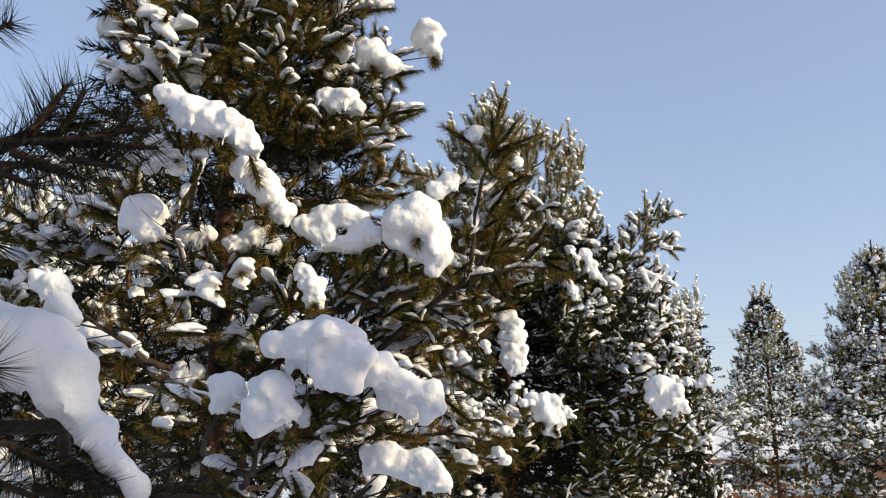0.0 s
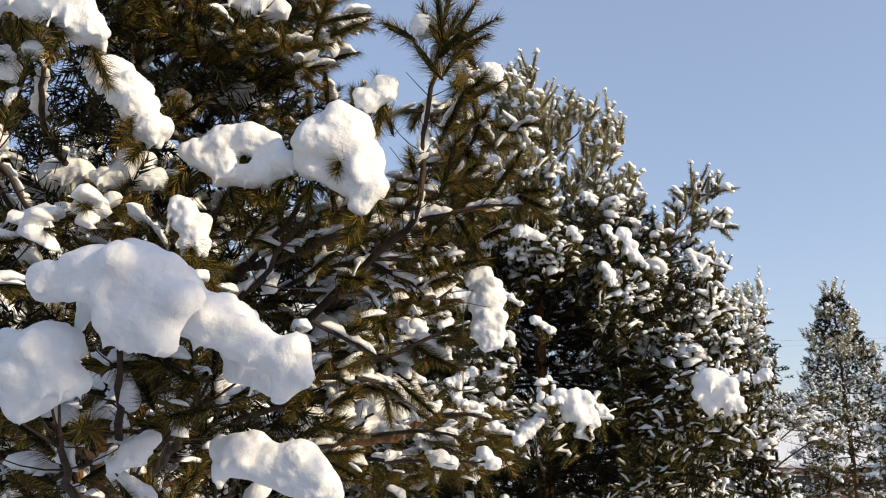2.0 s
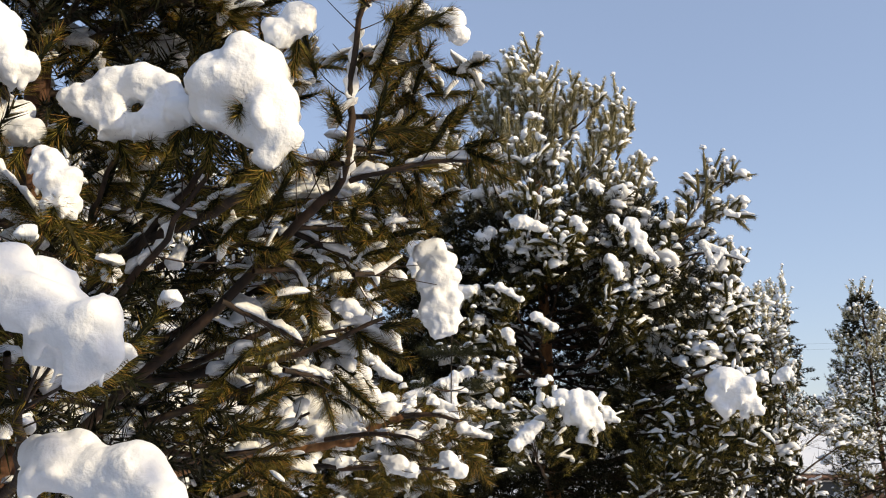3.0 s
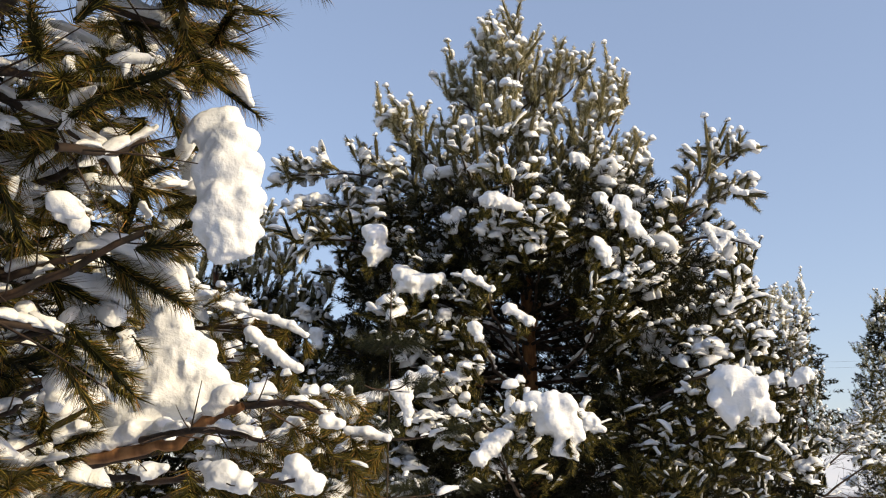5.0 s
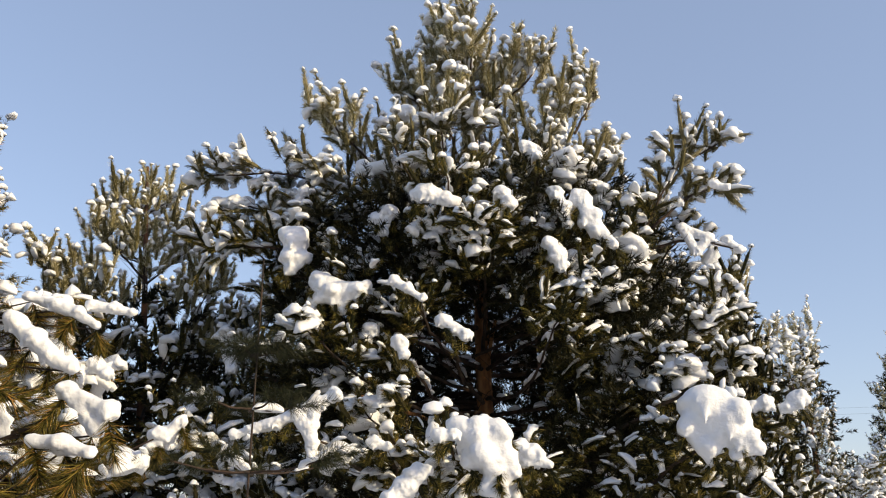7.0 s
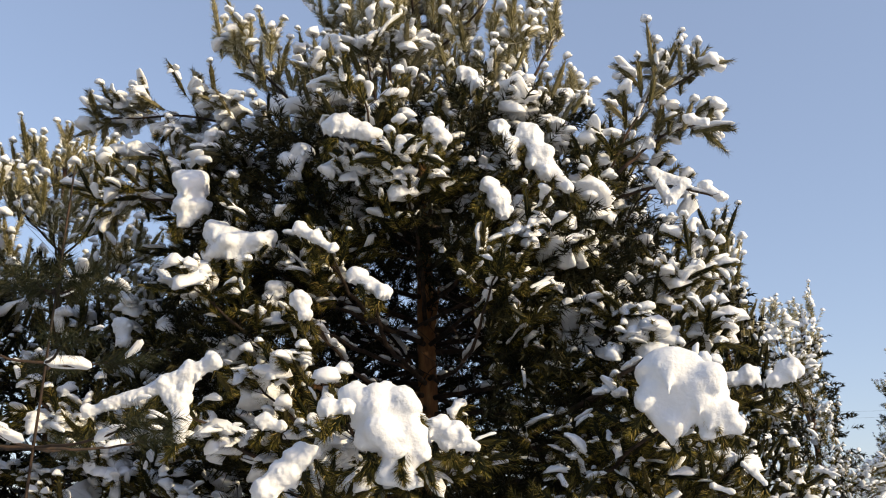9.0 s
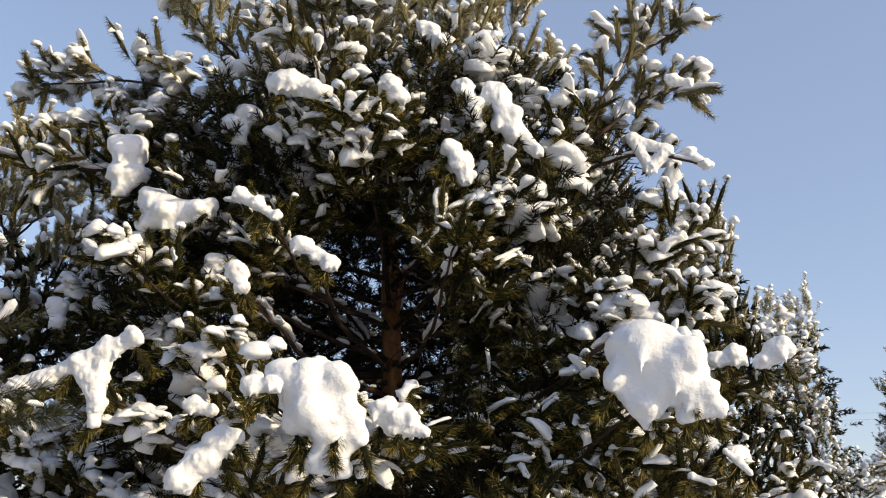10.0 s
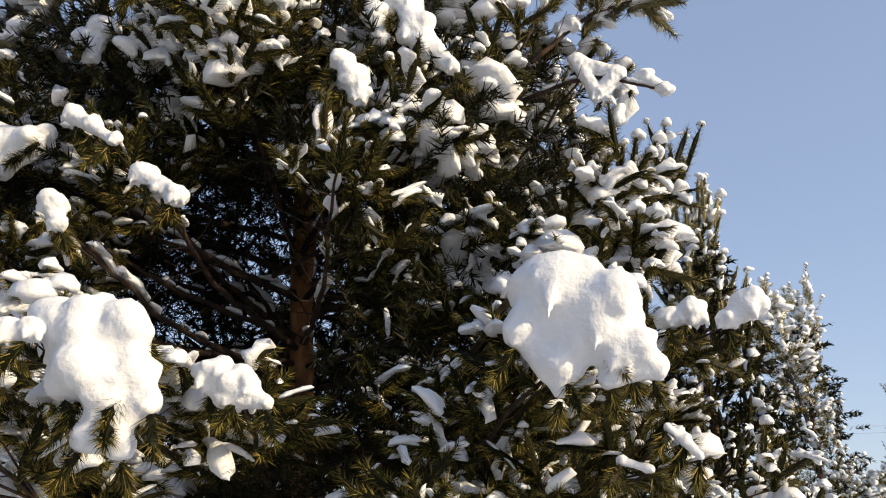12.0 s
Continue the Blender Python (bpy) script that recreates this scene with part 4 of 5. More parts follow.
clump(C, (0.644, 6.500, 2.003, 0.049), (0.788, 6.500, 1.974, 0.052), (0.818, 6.500, 1.897, 0.045), (0.857, 6.500, 1.836, 0.027), (0.712, 6.500, 1.976, 0.065), (0.735, 6.500, 1.910, 0.071), (0.783, 6.500, 1.838, 0.045), (0.739, 6.500, 1.768, 0.029), (0.810, 6.500, 1.747, 0.025), (0.675, 6.500, 1.872, 0.032), (0.744, 6.500, 2.041, 0.018), (0.809, 6.500, 1.982, 0.024), trunk_z=1.75)
clump(C, (0.573, 6.450, 1.968, 0.031), (0.626, 6.450, 1.970, 0.024), trunk_z=1.75)
clump(C, (0.857, 6.800, 1.950, 0.041), (0.921, 6.800, 1.922, 0.043), (0.894, 6.800, 1.896, 0.030), (0.975, 6.800, 1.886, 0.021))
clump(C, (0.467, 6.500, 1.828, 0.039), (0.420, 6.500, 1.781, 0.045), (0.373, 6.500, 1.735, 0.042), (0.514, 6.500, 1.843, 0.023), trunk_z=1.45)
clump(C, (0.085, 6.700, 2.174, 0.031), (0.010, 6.700, 2.148, 0.035), (-0.083, 6.700, 2.104, 0.031), (-0.176, 6.700, 2.061, 0.031), (-0.272, 6.700, 2.041, 0.028), (-0.348, 6.700, 2.019, 0.022), (-0.019, 6.700, 2.056, 0.031), (-0.009, 6.700, 1.974, 0.024), (-0.013, 6.700, 1.920, 0.014), trunk_z=1.7)
clump(C, (0.215, 6.900, 1.998, 0.029), (0.276, 6.900, 1.978, 0.019))
clump(C, (1.627, 6.800, 2.116, 0.088), (1.708, 6.800, 2.060, 0.087), (1.552, 6.800, 2.029, 0.046), (1.768, 6.800, 1.971, 0.059), (1.631, 6.800, 1.944, 0.042), (1.626, 6.800, 1.886, 0.019), (1.815, 6.800, 1.936, 0.031), (1.729, 6.800, 1.913, 0.027), (1.575, 6.800, 2.118, 0.042), trunk_z=1.6, fringe=4)
clump(C, (1.905, 7.300, 2.173, 0.031), (1.970, 7.300, 2.187, 0.039))
clump(C, (2.119, 7.300, 2.199, 0.045), (2.062, 7.300, 2.164, 0.026))
clump(C, (1.833, 8.000, 2.833, 0.034), (1.923, 8.000, 2.842, 0.044), (1.839, 8.000, 2.756, 0.034))
clump(C, (1.477, 7.900, 3.166, 0.040), (1.554, 7.900, 3.147, 0.039), (1.627, 7.900, 3.072, 0.039))
clump(C, (1.874, 7.450, 3.353, 0.026), (1.942, 7.450, 3.332, 0.019), limb=False)
clump(C, (1.705, 7.600, 3.322, 0.032), (1.667, 7.600, 3.305, 0.022), limb=False)
clump(C, (1.718, 7.600, 3.172, 0.029), (1.844, 7.600, 3.110, 0.032), (1.779, 7.600, 3.035, 0.027), limb=False)
clump(C, (1.937, 7.600, 3.090, 0.027), (2.002, 7.600, 3.034, 0.024), limb=False)
clump(C, (1.343, 7.900, 3.744, 0.042), (1.424, 7.900, 3.722, 0.030))
clump(C, (0.236, 7.500, 3.914, 0.048), limb=False)
clump(C, (0.321, 7.400, 3.564, 0.040), (0.021, 7.400, 3.531, 0.046))
clump(C, (0.602, 7.300, 3.497, 0.036))
clump(C, (0.923, 7.200, 3.506, 0.038), (0.970, 7.200, 3.462, 0.028))
clump(C, (-0.677, 7.600, 3.569, 0.035), (-0.608, 7.600, 3.594, 0.035))
clump(C, (-0.794, 7.600, 3.463, 0.043), (-0.716, 7.600, 3.457, 0.038), (-0.888, 7.600, 3.470, 0.030))
clump(C, (-0.345, 7.500, 3.463, 0.031), (-0.373, 7.500, 3.412, 0.021))
clump(C, (1.847, 6.900, 1.822, 0.010), (1.886, 6.900, 1.797, 0.010), (1.911, 6.900, 1.758, 0.010))
clump(C, (1.746, 6.900, 1.753, 0.011), (1.804, 6.900, 1.734, 0.011))
clump(C, (0.124, 7.200, 2.579, 0.038), (0.103, 7.200, 2.538, 0.026))

# ---- the young dark pine in front of it ----
SAP = Pine(21, (0.05, 5.75, -0.1), (0.07, 5.75, 2.48), (0.0, 0.0), 0.006, lift=0.25, pad=0.05)
SAP.add_shoot(SAP.on_trunk(2.18), UP, 0.24)
for height, reach, count in ((2.16, 0.05, 6), (1.98, 0.14, 4), (1.78, 0.26, 6), (1.55, 0.32, 5)):
    for k in range(count):
        turn = 2 * math.pi * (k + SAP.rng.uniform(-0.25, 0.25)) / count + height
        out = np.array((math.cos(turn), math.sin(turn), 0.12))
        tip = SAP.on_trunk(height) + out * reach
        SAP.limb([SAP.on_trunk(height), (SAP.on_trunk(height) + tip) / 2 - UP * 0.01, tip], 0.004, 0.0025, dress=False)
        for side in (-0.5, 0.0, 0.5):
            way = np.array((math.cos(turn + side), math.sin(turn + side), 0.15 + 0.1 * SAP.rng.normal()))
            SAP.add_shoot(tip - out * 0.03, way, SAP.rng.uniform(0.11, 0.17))

# ---- neighbours ----
D = Pine(31, (-2.0, 9.1, -0.1), (-2.05, 8.95, 4.35), (0.1, 0), 0.05, lift=0.1, pad=0.75, pad_size=0.95)
ENVELOPE_D = [(0.6, 1.5), (2.0, 1.5), (2.8, 1.2), (3.3, 1.05), (3.6, 0.72), (3.95, 0.38), (4.3, 0.05)]
D.whorls(1.1, 2.7, 0.3, 6, ENVELOPE_D, start=0.45, spread=0.38)
D.lift = 0.52
D.whorls(2.75, 4.30, 0.26, 6, ENVELOPE_D, start=0.35, spread=0.26)
H = Pine(33, (-3.95, 8.9, -0.1), (-3.9, 8.8, 4.75), (0.1, 0), 0.05, lift=0.3, pad=0.9, pad_size=1.1)
H.whorls(0.9, 4.6, 0.32, 6, [(0.6, 1.2), (2.4, 1.1), (3.4, 0.8), (4.1, 0.45), (4.75, 0.1)], start=0.35, spread=0.36)
L = Pine(35, (-2.7, 5.2, -0.1), (-2.7, 5.2, 3.15), (0.1, 0), 0.05, lift=0.2, pad=1.0, pad_size=1.3)
L.fill([(0.6, 1.0), (1.8, 0.9), (3.0, 0.1)], 700)
L.whorls(0.7, 3.05, 0.28, 6, [(0.6, 1.3), (1.8, 1.15), (2.5, 0.8), (3.15, 0.1)], start=0.3, spread=0.36)
K = Pine(37, (-2.8, 7.5, -0.1), (-2.85, 7.45, 4.45), (0.05, 0), 0.06, lift=0.15, pad=1.3, pad_size=1.1, plate=0.6)
K.whorls(1.0, 4.3, 0.34, 6, [(0.8, 1.0), (2.4, 0.9), (3.2, 0.75), (3.9, 0.58), (4.3, 0.3), (4.5, 0.05)], start=0.35, spread=0.3)
for tip in ((-1.12, 6.72, 2.60), (-1.15, 6.50, 2.44), (-1.05, 6.80, 2.30), (-1.10, 6.60, 2.05), (-1.35, 6.50, 1.85)):
    K.limb([K.on_trunk(tip[2] - 0.2), (-2.0, 7.05, tip[2] - 0.02), tip], 0.018, 0.005, start=0.3, spread=0.3, lift=-0.05, step=0.09)
clump(K, (-1.42, 6.72, 2.62, 0.045), (-1.33, 6.72, 2.66, 0.045), (-1.24, 6.72, 2.64, 0.042), (-1.16, 6.72, 2.59, 0.034), limb=False, side=0.7)
clump(K, (-1.44, 6.52, 2.56, 0.045), (-1.36, 6.52, 2.50, 0.050), (-1.28, 6.52, 2.42, 0.048), (-1.20, 6.52, 2.35, 0.036), limb=False, side=0.7)
clump(K, (-1.12, 6.78, 2.64, 0.030), (-1.02, 6.80, 2.63, 0.028), (-0.94, 6.82, 2.61, 0.020), limb=False, side=0.7)
clump(K, (-1.05, 6.75, 2.36, 0.034), (-0.99, 6.75, 2.31, 0.028), limb=False, side=0.7)
clump(K, (-1.18, 6.60, 2.15, 0.050), (-1.08, 6.62, 2.10, 0.048), (-0.98, 6.64, 2.02, 0.036), limb=False, side=0.7)
clump(K, (-1.35, 6.50, 1.98, 0.050), (-1.24, 6.50, 1.92, 0.040), limb=False, side=0.7)
D.fill([(0.6, 1.4), (2.8, 1.2), (3.3, 0.6), (4.5, 0.1)], 1500, high=3.1)
E1 = Pine(41, (2.46, 10.4, -0.1), (2.41, 10.3, 3.64), (0.0, 0), 0.045, lift=0.45, pad=0.65)
E1.pockets.append(((3.21, 10.7, 1.65), (0.26, 2.0, 0.42)))
E1.whorls(0.9, 3.6, 0.24, 6, [(0.6, 0.85), (1.8, 0.75), (2.3, 0.46), (2.8, 0.26), (3.2, 0.14), (3.45, 0.07), (3.7, 0.02)], start=0.35, spread=0.24)
E1.fill([(0.6, 0.75), (2.3, 0.5), (3.0, 0.2), (3.7, 0.02)], 600)
E2 = Pine(43, (3.7, 13.4, -0.1), (3.7, 13.3, 3.9), (0.0, 0), 0.045, lift=0.45, pad=0.6, pad_size=1.0)
E2.pockets.append(((4.02, 13.4, 1.66), (0.32, 2.0, 0.5)))
E2.fill([(0.6, 0.5), (2.6, 0.4), (3.9, 0.05)], 300)
E2.whorls(0.9, 3.8, 0.26, 6, [(0.6, 0.5), (1.8, 0.5), (2.6, 0.20), (3.2, 0.07), (3.9, 0.02)], start=0.3, spread=0.26)
for tip, sink in ((2.45, 0.0), (2.2, 0.25), (1.95, -0.2)):
    E2.limb([E2.on_trunk(tip - 0.5), (4.3, 13.6 + sink, tip - 0.1), (4.75, 13.8 + sink, tip)], 0.014, 0.005, start=0.3, spread=0.34, lift=0.1, step=0.1)
E2.limb([E2.on_trunk(2.7), (3.35, 12.7, 3.3), (3.08, 12.0, 3.64)], 0.014, 0.004, start=0.3, spread=0.22, lift=0.2, step=0.08)
E2.limb([E2.on_trunk(2.5), (3.5, 12.9, 3.0), (3.30, 12.4, 3.30)], 0.014, 0.004, start=0.3, spread=0.22, lift=0.2, step=0.08)
F1 = Pine(47, (7.1, 19.5, -0.1), (7.0, 19.5, 5.15), (0.0, 0), 0.06, lift=0.4, pad=0.42, pad_size=1.0)
F1.pockets.append(((5.85, 19.5, 1.65), (0.42, 2.0, 0.7)))
F1.fill([(0.6, 1.5), (3.6, 0.8), (5.1, 0.08)], 900)
F1.whorls(0.8, 5.0, 0.34, 6, [(0.6, 1.7), (2.4, 1.5), (3.6, 0.9), (4.4, 0.55), (5.1, 0.08)], start=0.35, spread=0.42)
F2 = Pine(49, (7.65, 15.5, -0.1), (7.6, 15.5, 5.35), (0.0, 0), 0.06, lift=0.3, pad=0.42, pad_size=1.15)
F2.fill([(0.6, 1.6), (3.6, 0.9), (5.1, 0.08)], 1100)
F2.whorls(0.8, 5.15, 0.32, 7, [(0.6, 1.7), (2.4, 1.65), (3.6, 1.2), (4.4, 0.8), (5.1, 0.35), (5.5, 0.08)], start=0.35, spread=0.42)

# ---- the boughs right beside the path at its start ----
N = Pine(51, (-1.25, 0.75, -0.1), (-1.3, 0.75, 2.6), (0.0, 0), 0.05, lift=0.1, pad=0.1)
N.limb([N.on_trunk(1.6), (-0.457, 0.740, 1.842), (-0.295, 0.700, 1.850)], 0.010, 0.004, dress=False)
N.limb([N.on_trunk(1.2), (-0.442, 0.770, 1.603), (-0.263, 0.740, 1.572)], 0.010, 0.004, dress=False)
N.twig_shoot((-0.404, 0.720, 1.855), (-0.357, 0.720, 1.865))
N.twig_shoot((-0.365, 0.700, 1.853), (-0.314, 0.700, 1.853))
N.twig_shoot((-0.332, 0.690, 1.849), (-0.269, 0.690, 1.854))
N.twig_shoot((-0.323, 0.710, 1.857), (-0.261, 0.710, 1.852))
N.twig_shoot((-0.346, 0.700, 1.850), (-0.324, 0.700, 1.883))
N.twig_shoot((-0.350, 0.690, 1.840), (-0.307, 0.690, 1.825))
N.twig_shoot((-0.382, 0.700, 1.833), (-0.335, 0.700, 1.833))
N.twig_shoot((-0.338, 0.720, 1.865), (-0.296, 0.720, 1.878))
N.twig_shoot((-0.496, 0.900, 2.049), (-0.472, 0.900, 2.062))
N.twig_shoot((-0.329, 0.680, 1.855), (-0.305, 0.680, 1.894))
N.twig_shoot((-0.315, 0.700, 1.860), (-0.299, 0.700, 1.898))
N.twig_shoot((-0.291, 0.700, 1.858), (-0.240, 0.700, 1.865))
N.twig_shoot((-0.304, 0.720, 1.858), (-0.241, 0.720, 1.854))
N.twig_shoot((-0.357, 0.680, 1.822), (-0.324, 0.680, 1.808))
N.twig_shoot((-0.345, 0.720, 1.840), (-0.301, 0.720, 1.825))
N.twig_shoot((-0.308, 0.700, 1.838), (-0.261, 0.700, 1.829))
N.twig_shoot((-0.329, 0.600, 1.747), (-0.309, 0.600, 1.743))
N.twig_shoot((-0.366, 0.720, 1.616), (-0.321, 0.720, 1.603))
N.twig_shoot((-0.339, 0.720, 1.607), (-0.292, 0.720, 1.586))
N.twig_shoot((-0.315, 0.730, 1.594), (-0.269, 0.730, 1.577))
N.twig_shoot((-0.353, 0.700, 1.586), (-0.308, 0.700, 1.570))
N.twig_shoot((-0.318, 0.720, 1.577), (-0.277, 0.720, 1.561))
N.twig_shoot((-0.290, 0.750, 1.576), (-0.239, 0.750, 1.568))
N.twig_shoot((-0.277, 0.780, 1.571), (-0.202, 0.780, 1.576))
N.twig_shoot((-0.256, 0.760, 1.567), (-0.187, 0.760, 1.567))
N.twig_shoot((-0.318, 0.600, 1.654), (-0.303, 0.600, 1.658))
clump(N, (-0.394, 0.740, 1.690, 0.040), (-0.366, 0.740, 1.690, 0.035), (-0.341, 0.740, 1.689, 0.032), (-0.316, 0.740, 1.673, 0.023), (-0.309, 0.740, 1.648, 0.020), (-0.283, 0.740, 1.621, 0.017), (-0.263, 0.740, 1.597, 0.015), (-0.243, 0.740, 1.575, 0.012), voxel=0.006, limb=False)

# ---- unseen pines added behind the walker to shade the lower boughs ----
S1 = Pine(61, (3.1, 0.55, -0.1), (3.1, 0.55, 3.7), (0, 0), 0.05, lift=0.3, pad=0.5)
S1.whorls(1.0, 3.6, 0.3, 7, [(0.4, 0.9), (2.4, 0.75), (3.1, 0.55), (3.7, 0.1)], start=0.2, spread=0.36)
S2 = Pine(63, (3.1, -0.8, -0.1), (3.1, -0.8, 4.0), (0, 0), 0.05, lift=0.3, pad=0.5)
S2.whorls(1.0, 3.9, 0.3, 7, [(0.4, 1.0), (2.6, 0.9), (3.4, 0.65), (4.0, 0.1)], start=0.2, spread=0.36)

settle_snow(CLUMPS)
FOREST = "pines in the snow"
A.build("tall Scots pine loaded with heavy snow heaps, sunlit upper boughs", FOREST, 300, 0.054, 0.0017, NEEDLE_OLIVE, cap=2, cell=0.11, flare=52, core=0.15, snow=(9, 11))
G.build("Scots pine with an orange bough under thick snow", FOREST, 300, 0.054, 0.0017, NEEDLE_OLIVE, cap=2, flare=52, core=0, snow=(9, 11))
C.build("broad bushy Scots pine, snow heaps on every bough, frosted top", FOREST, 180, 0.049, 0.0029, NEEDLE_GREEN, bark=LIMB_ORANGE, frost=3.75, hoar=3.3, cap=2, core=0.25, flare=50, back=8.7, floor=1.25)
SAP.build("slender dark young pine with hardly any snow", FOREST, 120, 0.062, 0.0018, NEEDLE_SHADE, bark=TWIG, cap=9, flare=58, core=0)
# low frost height also paints the sunlit look of this pine's upper crown
D.build("snow-dusted young pine with upright frosted shoots, coloured pale as if sunlit", FOREST, 120, 0.048, 0.0040, NEEDLE_GREEN, cap=2, cell=0.12, frost=3.1, hoar=2.75, fine=False, back=9.6, floor=1.25)
H.build("pine with white-capped shoots beside other pines", FOREST, 44, 0.05, 0.0062, NEEDLE_GREEN, cap=2, cell=0.13, core=0, fine=False)
L.build("sunlit pine under thick snow behind the tall pine", FOREST, 60, 0.055, 0.006, NEEDLE_GREEN, cap=2, cell=0.13, core=0, fine=False)
K.build("pine with long boughs under heavy snow ridges", FOREST, 64, 0.052, 0.0048, NEEDLE_OLIVE, cap=2, cell=0.12, core=0, fine=False)
E1.build("narrow-topped pine with snow on all its shoots", FOREST, 70, 0.042, 0.004, NEEDLE_GREEN, cap=3, cell=0.12, frost=2.9, fine=False, back=11.2, floor=1.1)
E2.build("low pine with frosted leader and snowy boughs", FOREST, 44, 0.046, 0.0062, NEEDLE_GREEN, cap=3, cell=0.13, core=0, frost=3.3, fine=False)
F1.build("distant pointed pine white with snow", FOREST, 30, 0.06, 0.010, NEEDLE_GREEN, frost=3.6, cap=2, cell=0.16, core=0, fine=False)
F2.build("distant broad pine with snowy boughs", FOREST, 30, 0.06, 0.010, NEEDLE_GREEN, frost=4.0, cap=2, cell=0.16, core=0, fine=False)
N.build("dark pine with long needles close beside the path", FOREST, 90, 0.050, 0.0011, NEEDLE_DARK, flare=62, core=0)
S1.build("unseen bushy pine added behind the walker for shade", FOREST, 26, 0.07, 0.012, NEEDLE_GREEN, cap=2, cell=0.17, core=0, fine=False)
S2.build("unseen bushy pine added behind the walker for shade", FOREST, 26, 0.07, 0.012, NEEDLE_GREEN, cap=2, cell=0.17, core=0, fine=False)


# ---- unseen pines added behind and beside the walker, closing the place, blocking light ----
def screen_pine(seed, x, y, tall, wide):
    p = Pine(seed, (x, y, -0.1), (x + 0.1, y, tall), (0.05, 0), 0.07, lift=0.2, pad=0.12, pad_size=1.8, dust=0)
    p.whorls(0.7, tall - 0.2, 0.7, 5, [(0.5, wide), (tall * 0.6, wide * 0.7), (tall, 0.08)], start=0.2, spread=0.5)
    p.build("unseen dark pine added around the walker to block light", "wood behind the walker", 14, 0.10, 0.024, NEEDLE_GREEN, cap=1, core=0, fine=False, cell=0.2)


for n, (x, y, tall, wide) in enumerate([(-5.5, -2.0, 6.5, 1.8), (-3.6, -3.6, 7.0, 1.9), (-1.2, -4.4, 7.0, 1.9), (1.2, -5.0, 6.5, 1.8), (-6.5, 1.0, 6.0, 1.8), (-6.2, 4.0, 5.5, 1.7),
                                        (4.8, -2.6, 3.0, 1.3), (5.2, 0.2, 2.6, 1.3), (5.4, 2.4, 2.3, 1.3), (5.6, 4.6, 2.2, 1.2),
                                        (8.6, 2.8, 3.2, 1.7), (8.4, -0.4, 3.3, 1.7), (8.2, -3.6, 3.3, 1.7), (12.6, 1.2, 4.6, 2.0), (12.4, -2.6, 4.8, 2.0), (12.2, -6.4, 4.8, 2.0)]):
    screen_pine(70 + n, x, y, tall, wide)



# ---- the low house and the wires beyond ----
def box_mesh(name, size, mat, bevel=0.02):
    bm = bmesh.new()
    bmesh.ops.create_cube(bm, size=1)
    bmesh.ops.scale(bm, vec=size, verts=bm.verts)
    bmesh.ops.bevel(bm, geom=bm.edges[:], offset=bevel, segments=2, affect="EDGES", profile=0.5)
    me = bpy.data.meshes.new(name)
    bm.to_mesh(me)
    bm.free()
    me.materials.append(mat)
    return me


def plain(name, colour, rough=0.8):
    m, n, l, b = material(name, rough)
    t = grain(n, l, 5, 5, (1, 1, 6))
    r = ramp(n, l, t.outputs[0], [(0.3, tuple(c * 0.75 for c in colour)), (0.7, colour)])
    l.new(r.outputs[0], b.inputs["Base Color"])
    return m


BOARD = plain("brown_boards", (0.20, 0.11, 0.07))
BRICK = plain("red_wall", (0.36, 0.13, 0.08))
TRIM = plain("pale_trim", (0.62, 0.58, 0.52))
PANE = plain("dark_pane", (0.03, 0.035, 0.04), 0.1)
METAL = plain("wire_grey", (0.12, 0.12, 0.13), 0.5)


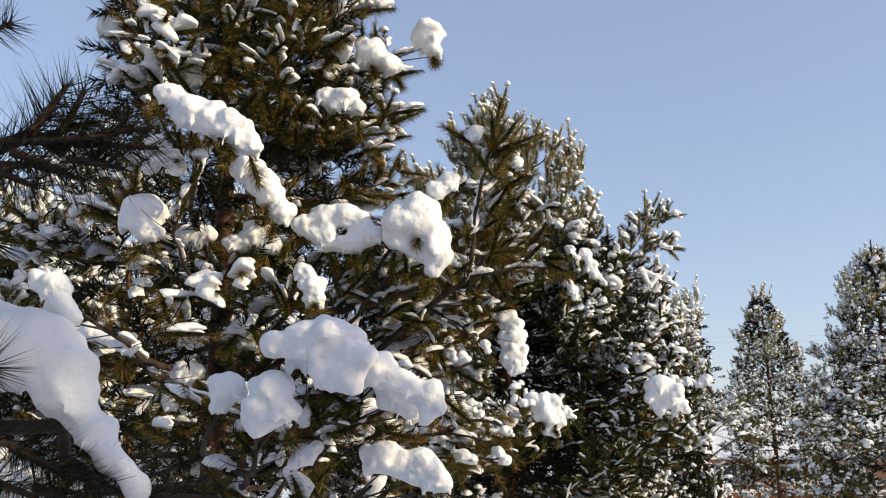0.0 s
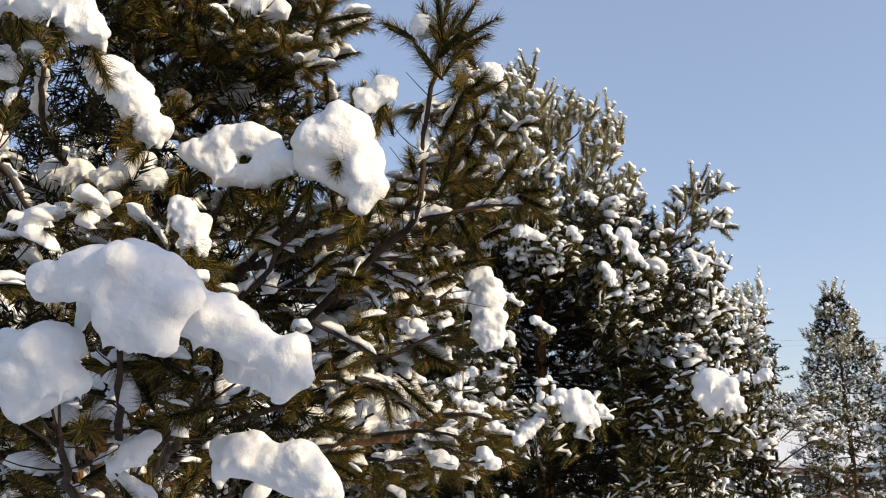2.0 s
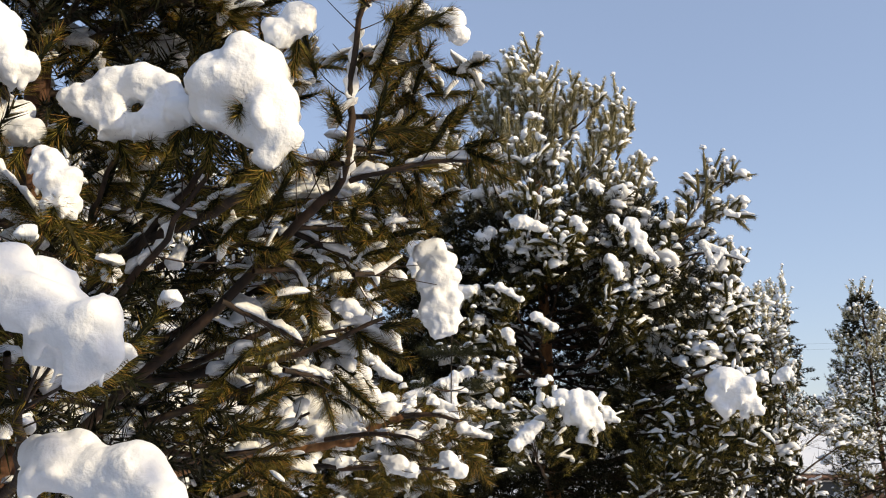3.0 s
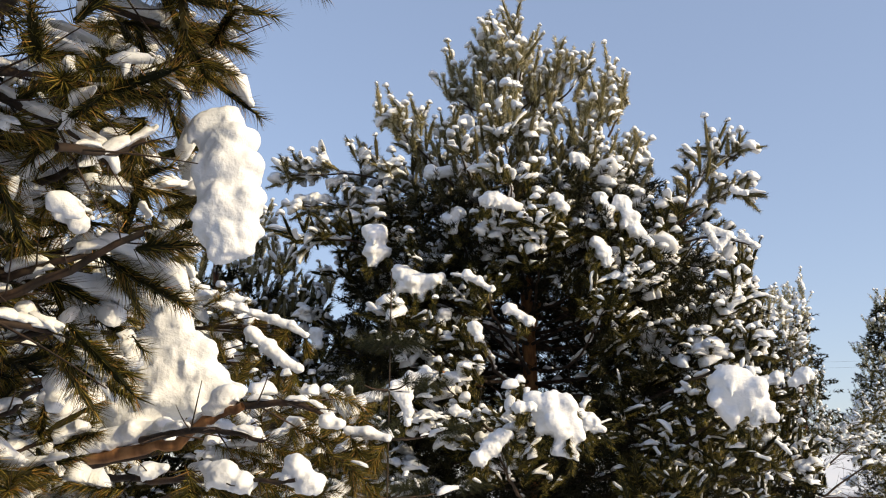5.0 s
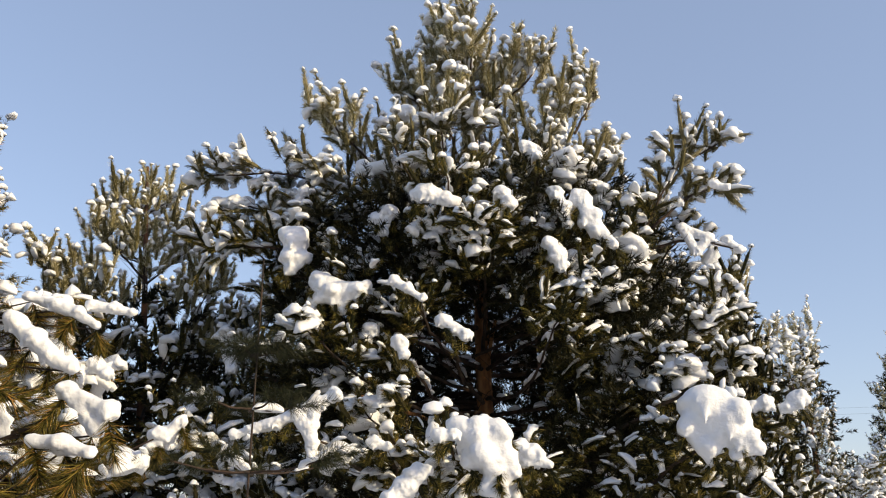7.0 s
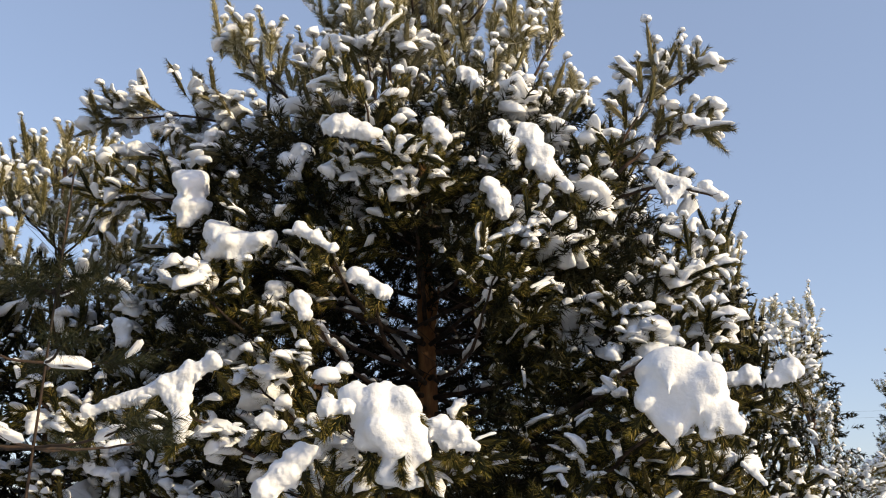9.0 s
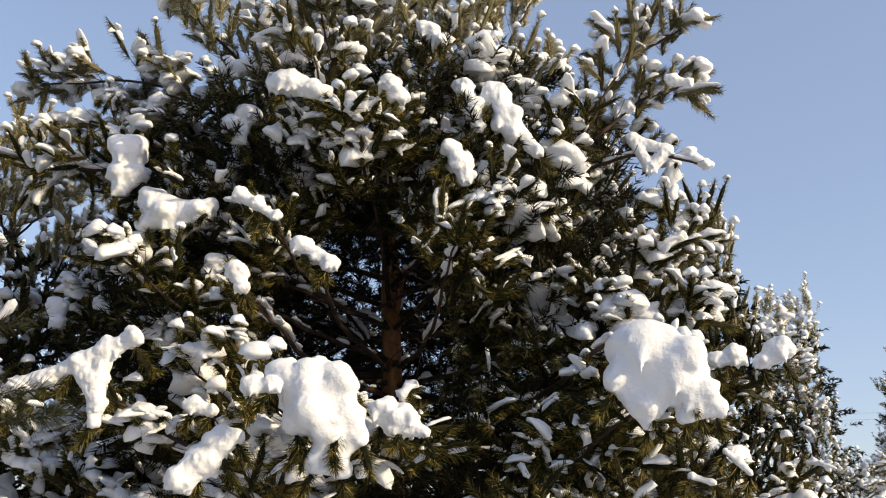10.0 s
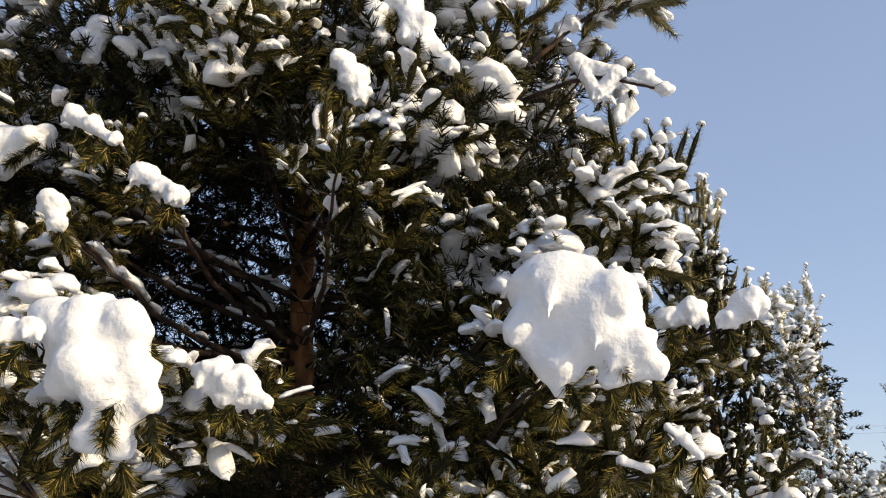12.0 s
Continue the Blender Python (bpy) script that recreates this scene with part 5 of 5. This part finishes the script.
def house(x, y, turn):
    thing = new("house")
    thing.location = (x, y, -0.6)
    tagged(thing, "low brown house with thick snow on its roof", "house")

    def put(name, me, at, rot=(0, 0, 0), parent=thing, label=""):
        ob = new(name, me)
        ob.parent = parent
        ob.location, ob.rotation_euler = at, rot
        return tagged(ob, label)

    put("wall", box_mesh("wall", (7.0, 5.0, 0.9), BRICK), (0, 0, 0.45), label="red lower wall")
    put("wall", box_mesh("wall", (6.96, 4.96, 1.2), BOARD), (0, 0, 1.5), label="brown boarded upper wall")
    put("sill", box_mesh("sill", (7.2, 0.3, 0.12), GROUND_SNOW, 0.04), (0, -2.6, 0.96), label="snow-covered ledge")
    for s in (-1, 1):
        put("roof", box_mesh("roof", (7.8, 3.2, 0.12), BOARD), (0, s * 1.42, 2.55), (-s * radians(22), 0, 0))
        put("roof_snow", box_mesh("roof_snow", (7.9, 3.25, 0.36), GROUND_SNOW, 0.14), (0, s * 1.42, 2.80), (-s * radians(22), 0, 0), label="thick smooth snow")
    for k in (-2.2, 0.0, 2.2):
        w = put("window", box_mesh("window", (0.9, 0.06, 0.7), TRIM), (k, -2.50, 1.55))
        put("pane", box_mesh("pane", (0.72, 0.03, 0.54), PANE, 0.005), (0, -0.03, 0), parent=w)
    thing.rotation_euler = (0, 0, radians(turn))
    return thing


house(12.9, 36.0, -8)


def wire(a, b, sag):
    a, b = np.array(a), np.array(b)
    line = np.array([a + (b - a) * u - UP * sag * 4 * u * (1 - u) for u in np.linspace(0, 1, 40)])
    v, f = tube(line, 0.004, 0.004, 5, 0.0, np.random.default_rng(1))
    ob = new("overhead_wire", mesh_from("overhead_wire", v, f, METAL, True))
    return tagged(ob, "thin grey overhead wire crossing the sky", "wire", "overhead wires")


def pole(x, y, tall):
    thing = new("utility_pole")
    thing.location = (x, y, 0)
    tagged(thing, "plain wooden utility pole with crossarm", "pole")
    line = np.array([(x, y, -0.2), (x, y, tall * 0.5), (x + 0.03, y, tall)])
    v, f = tube(line, 0.11, 0.08, 10, 0.02, np.random.default_rng(2))
    part("shaft", mesh_from("shaft", v, f, TWIG, True), thing)
    arm = part("crossarm", box_mesh("crossarm", (0.1, 1.2, 0.1), BOARD), thing)
    arm.location = (x, y, tall - 0.25)


pole(-16.0, 48.0, 8.5)
pole(34.0, 48.0, 8.5)
wire((-16.0, 47.6, 8.25), (34.0, 47.6, 8.25), 0.5)
wire((-16.0, 48.4, 8.25), (34.0, 48.4, 8.25), 0.7)
